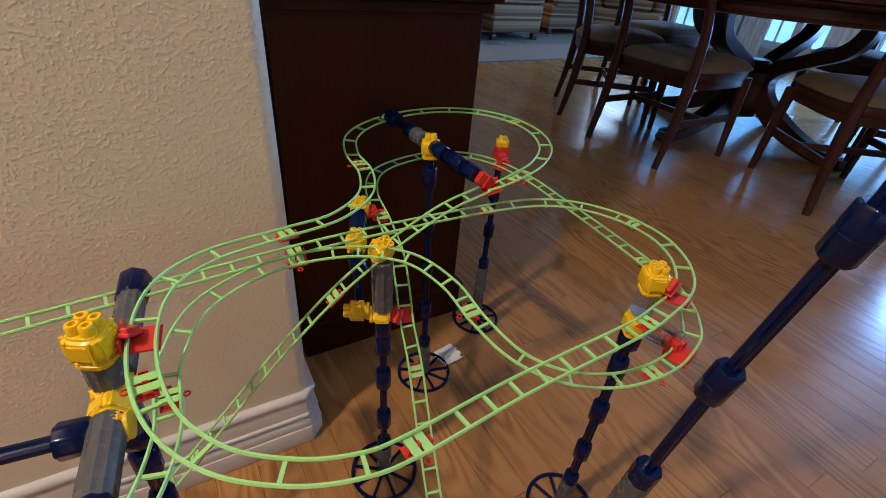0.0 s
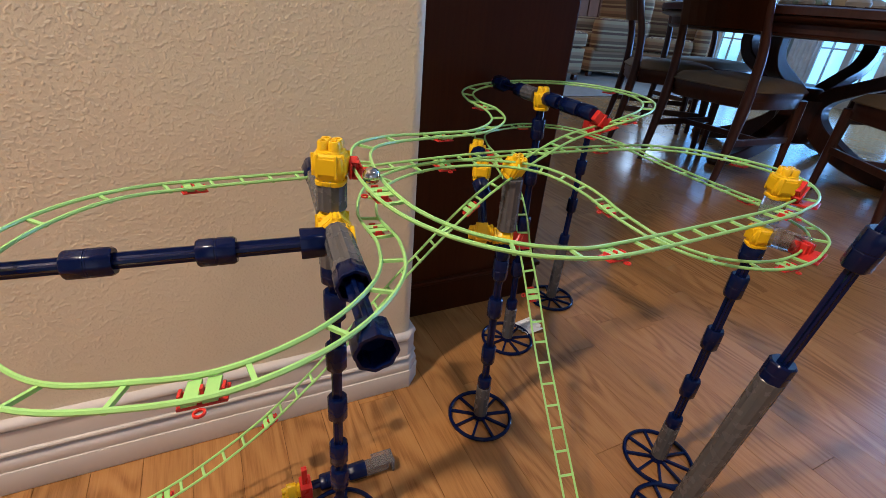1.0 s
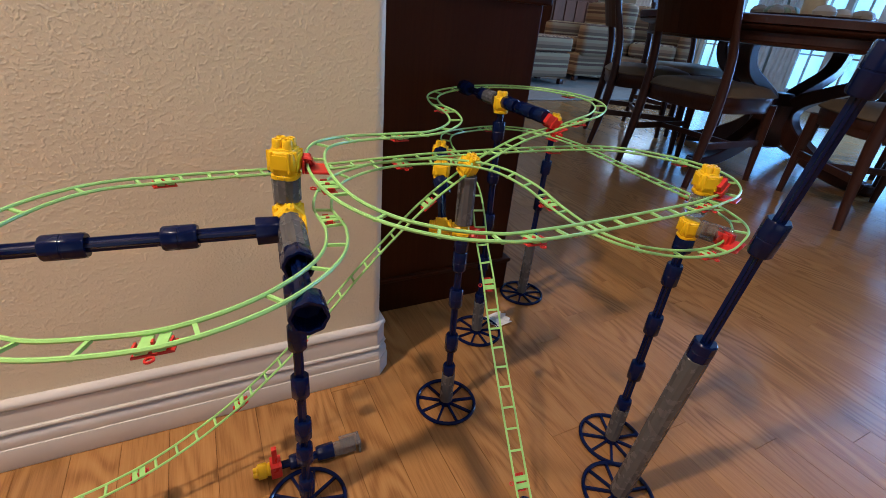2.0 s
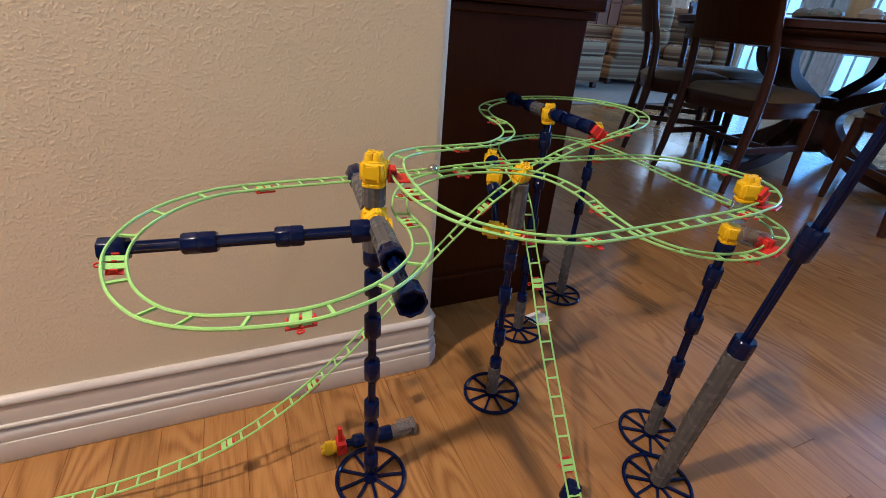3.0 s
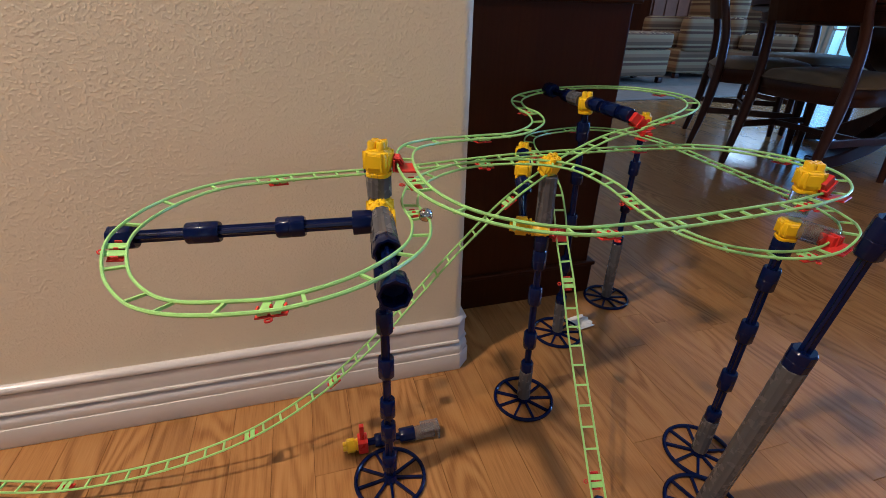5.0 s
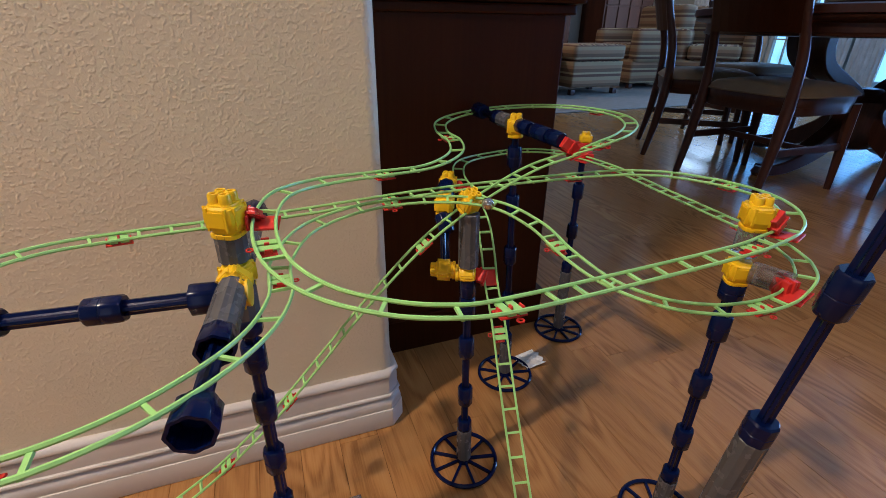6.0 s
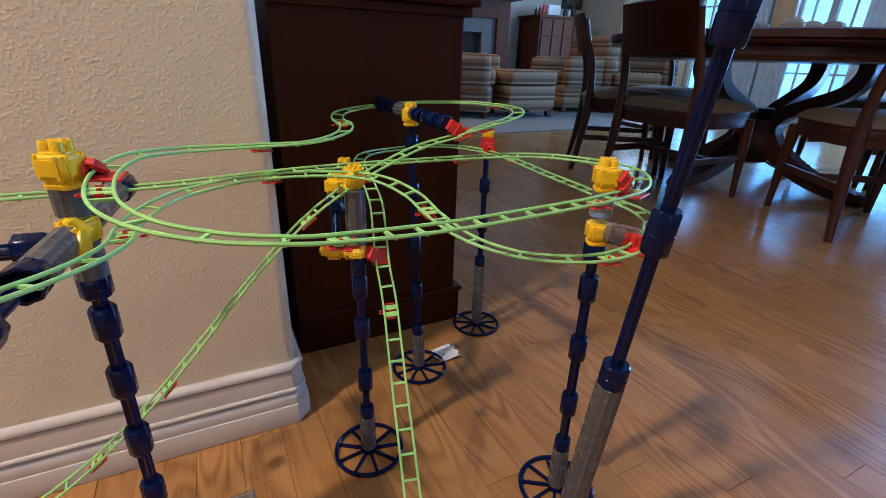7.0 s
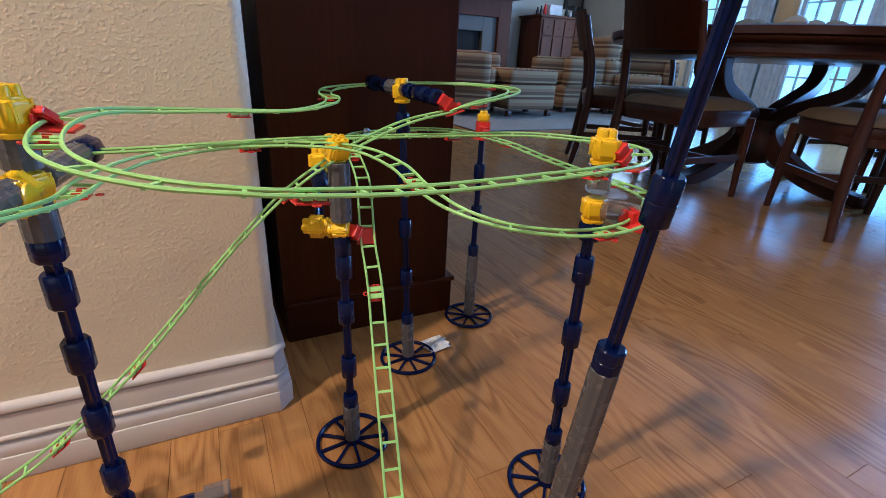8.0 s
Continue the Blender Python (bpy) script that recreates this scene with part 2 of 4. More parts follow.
def part(name, bm, mat, parent=None, label="", smooth=False):
    """Links a bmesh, built in the thing's own axes but placed from the world's origin, as one mesh under its parent."""
    if parent:
        bmesh.ops.translate(bm, verts=bm.verts, vec=-origin_of(parent))
    me = bpy.data.meshes.new(name)
    if smooth:
        for f in bm.faces:
            f.smooth = True
    bm.to_mesh(me)
    bm.free()
    me.materials.append(mat)
    if smooth:
        me.set_sharp_from_angle(angle=radians(38))
    ob = new(name, me)
    ob.parent = parent
    if label:
        tagged(ob, label)
    return ob


def thing(name, place, label, category, group="", kind=""):
    ob = new(name)
    ob.empty_display_size = 0.05
    ob.location = place
    return tagged(ob, label, category, group, kind)


def basis(axis):
    w = Vector(axis).normalized()
    u = w.orthogonal().normalized() if abs(w.z) < 0.9 else Vector((1, 0, 0)).cross(w).normalized()
    return u, w.cross(u).normalized(), w


def lathe(bm, p, axis, profile, n=8, turn=0.0, lobes=None):
    """Rings (distance along the axis, radius) round p, closed at both ends. lobes: (depth, count) cuts square flutes into the rings, (depth, count, "round") soft ones."""
    u, v, w = basis(axis)
    rings = []
    for h, r in profile:
        ring = []
        for i in range(n):
            t = turn + 2 * math.pi * i / n
            k = r
            if lobes and len(lobes) == 3:
                k = r * (1 + lobes[0] * math.cos(lobes[1] * t))
            elif lobes:
                k = r * (1 + lobes[0] * (1 if (i * lobes[1] * 2 // n) % 2 else -1))
            ring.append(bm.verts.new(Vector(p) + w * h + (u * math.cos(t) + v * math.sin(t)) * k))
        rings.append(ring)
    for a, b in zip(rings, rings[1:]):
        for i in range(n):
            bm.faces.new((a[i], a[(i + 1) % n], b[(i + 1) % n], b[i]))
    bm.faces.new(rings[0][::-1])
    bm.faces.new(rings[-1])
    return bm


def tube(bm, p, q, r, n=8, bevel=0.0, lobes=None, turn=0.0):
    p, q = Vector(p), Vector(q)
    d = (q - p).length
    prof = [(0, r - bevel), (bevel, r), (d - bevel, r), (d, r - bevel)] if bevel else [(0, r), (d, r)]
    return lathe(bm, p, q - p, prof, n, turn, lobes)


def block(bm, m, x0, y0, z0, x1, y1, z1, bevel=0.0):
    """A box in the axes of the matrix m, with bevelled edges."""
    new_bm = bmesh.new()
    vs = [new_bm.verts.new((x, y, z)) for x in (x0, x1) for y in (y0, y1) for z in (z0, z1)]
    for f in ((0, 1, 3, 2), (4, 6, 7, 5), (0, 4, 5, 1), (2, 3, 7, 6), (0, 2, 6, 4), (1, 5, 7, 3)):
        new_bm.faces.new([vs[i] for i in f])
    if bevel:
        bmesh.ops.bevel(new_bm, geom=new_bm.edges[:], offset=bevel, segments=2, affect="EDGES", profile=0.6)
    new_bm.transform(m)
    tmp = bpy.data.meshes.new("tmp")
    new_bm.to_mesh(tmp)
    new_bm.free()
    bm.from_mesh(tmp)
    bpy.data.meshes.remove(tmp)
    return bm


def sweep(bm, points, sections):
    """Joins equal rings of points into a closed skin."""
    rings = [[bm.verts.new(p) for p in ring] for ring in sections]
    k = len(rings[0])
    for a, b in zip(rings, rings[1:]):
        for i in range(k):
            bm.faces.new((a[i], a[(i + 1) % k], b[(i + 1) % k], b[i]))
    bm.faces.new(rings[0][::-1])
    bm.faces.new(rings[-1])
    return bm


def spline(points, step):
    """Evenly spaced places along a smooth curve through the points."""
    pts = [Vector(p) for p in points]
    pts = [2 * pts[0] - pts[1]] + pts + [2 * pts[-1] - pts[-2]]
    fine = []
    for i in range(1, len(pts) - 2):
        p0, p1, p2, p3 = pts[i - 1:i + 3]
        for k in range(24):
            t = k / 24
            fine.append(0.5 * (2 * p1 + (p2 - p0) * t + (2 * p0 - 5 * p1 + 4 * p2 - p3) * t * t + (3 * p1 - p0 - 3 * p2 + p3) * t ** 3))
    fine.append(pts[-2])
    out, left = [fine[0]], step
    for p, q in zip(fine, fine[1:]):
        d = (q - p).length
        while d >= left:
            p = p.lerp(q, left / d)
            d -= left
            out.append(p.copy())
            left = step
        left -= d
    return out


def bent(bm, points, radii, n=8, squash=1.0, step=None):
    """A tapered bent rod along points; radii follow the points."""
    pts = spline(points, step) if step else [Vector(p) for p in points]
    rings = []
    span = pts[-1] - pts[0]
    ref = Vector((1, 0.02, 0)) if abs(span.z) > 0.6 * span.length else Vector((0, 0, 1))
    for i, p in enumerate(pts):
        d = pts[min(i + 1, len(pts) - 1)] - pts[max(i - 1, 0)]
        w = d.normalized()
        u = ref.cross(w).normalized()
        v = w.cross(u)
        f = i / max(1, len(pts) - 1) * (len(radii) - 1)
        j = min(int(f), len(radii) - 2)
        r = radii[j] + (radii[j + 1] - radii[j]) * (f - j)
        rings.append([p + (u * math.cos(2 * math.pi * k / n) + v * squash * math.sin(2 * math.pi * k / n)) * r for k in range(n)])
    return sweep(bm, None, rings)


def blade(bm, points, across, half, thick):
    """A bent slab of even width: its section is 2 * half across and the given half thickness in the plane of the bend."""
    pts = spline(points, 0.02)
    rings = []
    for i, p in enumerate(pts):
        d = (pts[min(i + 1, len(pts) - 1)] - pts[max(i - 1, 0)]).normalized()
        up = across.cross(d).normalized()
        f = i / (len(pts) - 1) * (len(thick) - 1)
        j = min(int(f), len(thick) - 2)
        r = thick[j] + (thick[j + 1] - thick[j]) * (f - j)
        e = 0.007
        rings.append([p + across * x + up * y for x, y in ((half, r - e), (half - e, r), (-half + e, r), (-half, r - e), (-half, -r + e), (-half + e, -r), (half - e, -r), (half, -r + e))])
    return sweep(bm, None, rings)


# ---- the large structure ----
ZUP = Vector((0, 0, 1))


def wall_slab(name, a0, b0, a1, b1, z0, z1, mat, label):
    bm = bmesh.new()
    block(bm, ROOM, a0, b0, z0, a1, b1, z1)
    return tagged(part(name, bm, mat), label, "wall", kind="structure")


# the textured wall with its rounded end
def rounded_wall():
    bm = bmesh.new()
    outline = [(-4.6, 0.081), (-0.028, 0.011)]
    for i in range(1, 8):
        t = radians(-90 + 90 * i / 7)
        outline.append((-0.028 + 0.020 * math.cos(t), 0.031 + 0.020 * math.sin(t)))
    outline += [(-0.008, 0.9), (-4.6, 0.9)]
    low = [bm.verts.new(room(a, b, 0)) for a, b in outline]
    high = [bm.verts.new(room(a, b, 2.6)) for a, b in outline]
    k = len(low)
    for i in range(k):
        bm.faces.new((low[i], low[(i + 1) % k], high[(i + 1) % k], high[i]))
    bm.faces.new(low[::-1])
    bm.faces.new(high)
    return tagged(part("wall_west", bm, BEIGE, smooth=True), "beige orange-peel plaster wall with a rounded corner", "wall", kind="structure")


rounded_wall()

# profile of the baseboard: (out from the wall, height)
BOARD = [(0, 0), (0.0165, 0), (0.0170, 0.002), (0.0170, 0.0390), (0.0162, 0.0408), (0.0142, 0.0415), (0.0148, 0.0460), (0.0148, 0.0520), (0.0135, 0.0580), (0.0105, 0.0622), (0.0082, 0.0645), (0.0082, 0.0670), (0.0125, 0.0685), (0.0136, 0.0712), (0.0125, 0.0740), (0.0092, 0.0752), (0.0092, 0.1085), (0.0086, 0.1100), (0.0062, 0.1106), (0.0062, 0.1120), (0.0112, 0.1135), (0.0122, 0.1175), (0.0105, 0.1220), (0.0055, 0.1256), (0, 0.1265)]


def baseboard(name, line, label):
    """Sweeps the profile along a line of (a, b, outward a, outward b)."""
    bm = bmesh.new()
    rings = [[room(a + na * o, b + nb * o, z + 0.001) for o, z in BOARD] for a, b, na, nb in line]
    sweep(bm, None, rings)
    return tagged(part(name, bm, WHITE, smooth=True), label, "baseboard", kind="structure")


c45 = math.tan(radians(22.5))
baseboard("baseboard", [(-4.6, 0.081, 0, -1), (-0.023, 0.011, c45, -1), (-0.008, 0.026, 1, -c45), (-0.008, 0.205, 1, 0)], "white painted moulded baseboard along the beige wall")

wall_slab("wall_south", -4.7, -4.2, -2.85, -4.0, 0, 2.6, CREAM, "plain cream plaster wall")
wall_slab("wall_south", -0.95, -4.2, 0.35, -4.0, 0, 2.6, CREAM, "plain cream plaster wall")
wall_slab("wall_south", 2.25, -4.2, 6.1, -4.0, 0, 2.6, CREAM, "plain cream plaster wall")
# unseen openings, left only for the added fill lamps
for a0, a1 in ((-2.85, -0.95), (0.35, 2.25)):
    wall_slab("wall_south", a0, -4.2, a1, -4.0, 0, 0.55, CREAM, "plain cream plaster wall below an unseen opening")
    wall_slab("wall_south", a0, -4.2, a1, -4.0, 2.15, 2.6, CREAM, "plain cream plaster wall above an unseen opening")
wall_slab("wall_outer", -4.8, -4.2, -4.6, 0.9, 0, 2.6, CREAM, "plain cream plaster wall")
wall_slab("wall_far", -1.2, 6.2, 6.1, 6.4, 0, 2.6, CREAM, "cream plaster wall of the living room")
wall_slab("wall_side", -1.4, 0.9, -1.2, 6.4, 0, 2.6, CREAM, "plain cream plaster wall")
# window wall: piers, low sills and heads
EAST = 6.0
openings = [(-0.30, 0.40), (0.6, 1.6), (1.95, 2.72), (3.12, 3.95), (4.1, 4.85)]
edges = [-4.2] + [v for o in openings for v in o] + [6.4]
for i in range(0, len(edges), 2):
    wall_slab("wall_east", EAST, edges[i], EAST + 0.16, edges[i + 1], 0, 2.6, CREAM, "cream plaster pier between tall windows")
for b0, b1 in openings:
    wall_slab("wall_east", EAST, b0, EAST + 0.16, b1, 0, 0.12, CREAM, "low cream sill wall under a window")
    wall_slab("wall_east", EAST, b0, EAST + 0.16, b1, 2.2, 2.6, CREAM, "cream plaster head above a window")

bm = bmesh.new()
block(bm, ROOM, -4.8, -4.2, 2.6, 6.2, 7.2, 2.7)
tagged(part("ceiling", bm, CEIL), "plain white painted ceiling", "ceiling", kind="structure")


def window(b0, b1, index):
    w = thing("window_%d" % index, room(EAST + 0.06, (b0 + b1) / 2, 0.12), "tall white-framed window with thin muntins and bright daylight", "window", kind="structure")
    bm = bmesh.new()
    for x0, y0, z0, x1, y1, z1 in ((0, b0, 0.12, 0.06, b0 + 0.06, 2.2), (0, b1 - 0.06, 0.12, 0.06, b1, 2.2), (0, b0 + 0.06, 0.12, 0.06, b1 - 0.06, 0.2), (0, b0 + 0.06, 2.12, 0.06, b1 - 0.06, 2.2), (0, (b0 + b1) / 2 - 0.035, 0.2, 0.06, (b0 + b1) / 2 + 0.035, 2.12)):
        block(bm, ROOM, EAST + 0.03 + x0, y0, z0, EAST + 0.03 + x1, y1, z1, 0.006)
    part("window_frame", bm, WHITE, w)
    for k in range(1, 5):
        bm = bmesh.new()
        z = 0.2 + 1.92 * k / 5
        block(bm, ROOM, EAST + 0.045, b0 + 0.06, z - 0.009, EAST + 0.07, b1 - 0.06, z + 0.009, 0.002)
        part("muntin", bm, WHITE, w)
    for f in (0.25, 0.75):
        bm = bmesh.new()
        b = b0 + (b1 - b0) * f
        block(bm, ROOM, EAST + 0.043, b - 0.009, 0.2, EAST + 0.068, b + 0.009, 2.12, 0.002)
        part("muntin", bm, WHITE, w)
    bm = bmesh.new()
    block(bm, ROOM, EAST + 0.055, b0 + 0.05, 0.19, EAST + 0.059, b1 - 0.05, 2.13)
    pane = part("pane", bm, GLASS, w)
    pane.visible_shadow = False
    return w


for i, (b0, b1) in enumerate(openings):
    window(b0, b1, i + 1)
bm = bmesh.new()
block(bm, ROOM, EAST + 1.0, -3.0, -0.3, EAST + 1.02, 8.0, 3.2)
tagged(part("backdrop", bm, OUTSIDE), "bright hazy garden daylight outside the windows", "backdrop", kind="structure")


# stands in for pale door panels, built as a nearly flat hanging
def curtain(b0, b1):
    bm = bmesh.new()
    n = 40
    front, back = [], []
    for i in range(n + 1):
        b = b0 + (b1 - b0) * i / n
        a = EAST - 0.09 + 0.008 * math.sin(i * 0.9) + 0.003 * math.sin(i * 2.3)
        front.append((a, b))
        back.append((a + 0.004, b))
    ring = front + back[::-1]
    rings = [[room(a, b, z) for a, b in ring] for z in (0.02, 2.35)]
    sweep(bm, None, rings)
    ob = part("curtain", bm, WHITE_CLOTH, smooth=True)
    return tagged(ob, "white floor-length door-like panel, nearly flat, beside a window", "curtain", "curtains at the windows")


for b0, b1 in ((0.41, 0.59), (1.58, 1.97), (2.58, 2.88), (2.92, 3.22), (4.83, 5.15)):
    curtain(b0, b1)

# ---- the dark cabinet at the end of the wall ----
def cabinet():
    a0, a1, b0, b1, h = 0.030, 0.419, 0.213, 1.55, 0.735
    c = thing("sideboard", room(a0, b0, 0), "dark cherry wood sideboard with a plinth beside the wall", "cabinet")
    bm = bmesh.new()
    block(bm, ROOM, a0, b0, 0.0, a1, b1, h, 0.003)
    part("body", bm, CHERRY, c)
    bm = bmesh.new()
    block(bm, ROOM, a0 + 0.002, b0 - 0.007, 0.0, a1 + 0.014, b1, 0.085, 0.003)
    part("plinth", bm, CHERRY, c)
    bm = bmesh.new()
    block(bm, ROOM, a0 + 0.002, b0 - 0.012, 0.085, a1 + 0.02, b1, 0.097, 0.004)
    part("plinth_moulding", bm, CHERRY, c)
    bm = bmesh.new()
    block(bm, ROOM, a0 + 0.002, b0 - 0.022, h + 0.001, a1 + 0.03, b1, h + 0.028, 0.006)
    part("top", bm, CHERRY, c)
    bm = bmesh.new()
    block(bm, ROOM, a0 + 0.002, b0 - 0.010, h - 0.018, a1 + 0.016, b1, h, 0.004)
    part("cornice", bm, CHERRY, c)
    return c


cabinet()

# ---- the track ----
TOP_LOOP = [(0.132, 0.694, 0.530), (0.146, 0.693, 0.536), (0.176, 0.713, 0.544), (0.209, 0.750, 0.550), (0.230, 0.806, 0.555), (0.224, 0.872, 0.557), (0.191, 0.934, 0.556), (0.135, 0.972, 0.555), (0.064, 0.976, 0.553), (-0.007, 0.945, 0.550), (-0.062, 0.888, 0.546), (-0.085, 0.822, 0.543)]
SNAKE = [(-0.073, 0.757, 0.540), (-0.043, 0.698, 0.539), (-0.033, 0.636, 0.536), (-0.058, 0.577, 0.532), (-0.110, 0.525, 0.534), (-0.161, 0.472, 0.537), (-0.178, 0.412, 0.541), (-0.159, 0.346, 0.539)]
BIG_LOOP = [(-0.120, 0.292, 0.533), (-0.072, 0.265, 0.527), (-0.021, 0.262, 0.521), (0.022, 0.272, 0.517), (0.058, 0.294, 0.512), (0.146, 0.363, 0.503), (0.270, 0.442, 0.505), (0.314, 0.478, 0.505), (0.344, 0.507, 0.505), (0.362, 0.538, 0.507)]
BIG_RETURN = [(0.370, 0.582, 0.508), (0.363, 0.638, 0.505), (0.326, 0.694, 0.501), (0.258, 0.724, 0.499), (0.165, 0.709, 0.496), (-0.043, 0.592, 0.496), (-0.210, 0.482, 0.491), (-0.342, 0.375, 0.497)]
SIDE_LOOP = [(-0.386, 0.311, 0.503), (-0.409, 0.248, 0.499), (-0.395, 0.182, 0.496), (-0.371, 0.147, 0.481), (-0.332, 0.125, 0.475), (-0.277, 0.103, 0.488), (-0.227, 0.103, 0.496), (-0.174, 0.117, 0.503), (-0.133, 0.163, 0.504)]
SIDE_EXIT = [(-0.115, 0.232, 0.500), (-0.129, 0.303, 0.492), (-0.165, 0.374, 0.487), (-0.169, 0.451, 0.490), (-0.120, 0.519, 0.494), (-0.043, 0.557, 0.495), (0.030, 0.557, 0.493), (0.082, 0.523, 0.484)]
LOW_LOOP = [(0.117, 0.475, 0.473), (0.157, 0.435, 0.463), (0.207, 0.418, 0.455), (0.260, 0.423, 0.450), (0.304, 0.440, 0.448), (0.335, 0.458, 0.450), (0.350, 0.471, 0.454), (0.359, 0.480, 0.459), (0.366, 0.490, 0.462), (0.374, 0.511, 0.462), (0.385, 0.549, 0.457)]
LOW_RETURN = [(0.384, 0.614, 0.452), (0.354, 0.707, 0.446), (0.297, 0.818, 0.447), (0.226, 0.921, 0.455), (0.145, 0.982, 0.460), (0.061, 0.984, 0.461), (-0.010, 0.939, 0.459)]
LAST_DROP = [(-0.051, 0.869, 0.461), (-0.049, 0.794, 0.459), (-0.020, 0.726, 0.448), (0.007, 0.667, 0.426), (0.021, 0.622, 0.396), (0.031, 0.591, 0.358), (0.048, 0.555, 0.307), (0.071, 0.485, 0.232), (0.113, 0.354, 0.119), (0.130, 0.305, 0.077), (0.142, 0.248, 0.053)]
LIFT_RAMP = [(0.136, 0.695, 0.531), (0.078, 0.653, 0.518), (0.027, 0.611, 0.496), (-0.019, 0.574, 0.469), (-0.062, 0.543, 0.435), (-0.103, 0.518, 0.391), (-0.148, 0.495, 0.336), (-0.198, 0.466, 0.271), (-0.257, 0.425, 0.199), (-0.334, 0.373, 0.125), (-0.423, 0.302, 0.078), (-0.536, 0.238, 0.046), (-0.667, 0.183, 0.027), (-0.799, 0.152, 0.018), (-0.915, 0.134, 0.015), (-1.005, 0.129, 0.015), (-1.056, 0.135, 0.016)]


COURSE = spline(TOP_LOOP + SNAKE + BIG_LOOP + BIG_RETURN + SIDE_LOOP + SIDE_EXIT + LOW_LOOP + LOW_RETURN + LAST_DROP, 0.006)
RAMP = spline(LIFT_RAMP, 0.006)


def side_of(path, i):
    """The level direction across the track, leaning into the bends."""
    d = (path[min(i + 3, len(path) - 1)] - path[max(i - 3, 0)]).normalized()
    s = Vector((d.y, -d.x, 0)).normalized()
    e = (path[min(i + 8, len(path) - 1)] - path[i]).normalized()
    f = (path[i] - path[max(i - 8, 0)]).normalized()
    turn = f.x * e.y - f.y * e.x
    lean = max(-0.10, min(0.10, turn * 0.25))
    return (s + ZUP * lean).normalized(), d


GAUGE, RAIL = 0.0193, 0.0016


def track_piece(path, i0, i1, ties):
    """One moulded length of track: two rails, cross ties and a joint plate with its red clip at the far end."""
    t = thing("track_piece", path[i0], "translucent glow-green plastic marble track with two rails", "marble track", "lengths of marble track")
    for sgn in (-1, 1):
        bm = bmesh.new()
        rings = []
        for i in range(i0, i1 + 1):
            s, d = side_of(path, i)
            u = d.cross(s)
            c = path[i] + s * sgn * GAUGE / 2
            rings.append([c + (s * math.cos(k * math.pi / 3) + u * math.sin(k * math.pi / 3) * 1.15) * RAIL for k in range(6)])
        sweep(bm, None, rings)
        part("rail", bm, GREEN, t, smooth=True)
    for j in range(i0 + ties // 2, i1, ties):
        if i1 - j < 3 or j - i0 < 3:
            continue
        s, d = side_of(path, j)
        u = d.cross(s) if d.cross(s).z > 0 else s.cross(d)
        bm = bmesh.new()
        m = Matrix((s, d, u)).transposed().to_4x4()
        m.translation = path[j]
        block(bm, m, -GAUGE / 2, -0.0015, -0.0028, GAUGE / 2, 0.0015, -0.0004)
        part("tie", bm, GREEN, t)
    s, d = side_of(path, i1)
    u = d.cross(s) if d.cross(s).z > 0 else s.cross(d)
    m = Matrix((s, d, u)).transposed().to_4x4()
    m.translation = path[i1]
    bm = bmesh.new()
    block(bm, m, -GAUGE / 2, -0.0085, -0.0036, GAUGE / 2, -0.0012, -0.0020, 0.0005)
    block(bm, m, -GAUGE / 2, 0.0012, -0.0036, GAUGE / 2, 0.0085, -0.0020, 0.0005)
    part("joint_plate", bm, GREEN, t)
    return t, m


def red_clip(t, m):
    """Flat red strip under a joint with three lugs and a small pull ring."""
    bm = bmesh.new()
    block(bm, m, -0.0070, -0.0120, -0.0074, 0.0070, 0.0120, -0.0058, 0.0006)
    for y in (-0.0104, 0.0104):
        block(bm, m, -0.0032, y - 0.0008, -0.0053, 0.0032, y + 0.0008, -0.0012, 0.0003)
    block(bm, m, -0.0020, -0.0008, -0.0053, 0.0020, 0.0008, -0.0002, 0.0003)
    c = m @ Vector((0.0134, 0, -0.0055))
    u, v, w = (m.to_3x3() @ Vector(k) for k in ((1, 0, 0), (0, 1, 0), (0, 0, 1)))
    ring = []
    for i in range(13):
        a = 2 * math.pi * i / 12
        o = u * math.cos(a) + v * math.sin(a)
        ring.append([c + o * (0.0026 + dx) + w * dz for dx, dz in ((-0.0006, -0.0006), (0.0006, -0.0006), (0.0006, 0.0006), (-0.0006, 0.0006))])
    sweep(bm, None, ring)
    part("clip", bm, RED, t, "red plastic joint clip")


def lay(path, joints, sparse):
    """Lays lengths of track between the joints, given in metres along the course."""
    cuts = [0] + [round(s / 0.006) for s in joints] + [len(path) - 1]
    for i0, i1 in zip(cuts, cuts[1:]):
        ties = 9 if any(a <= i0 * 0.006 < b for a, b in sparse) else 5
        t, m = track_piece(path, i0, i1, ties)
        if i1 < len(path) - 1:
            red_clip(t, m)


lay(COURSE, [0.048, 0.300, 0.550, 0.768, 0.998, 1.248, 1.473, 1.757, 2.010, 2.240, 2.520, 2.820, 3.048, 3.276, 3.537, 3.768, 4.010, 4.242, 4.498, 4.790, 5.010, 5.290, 5.550, 5.844], [(0, 1.3), (1.7, 2.15), (2.81, 3.7), (4.0, 4.4), (4.75, 5.2)])
lay(RAMP, [0.272, 0.558, 0.684, 0.840, 1.128, 1.42], [])


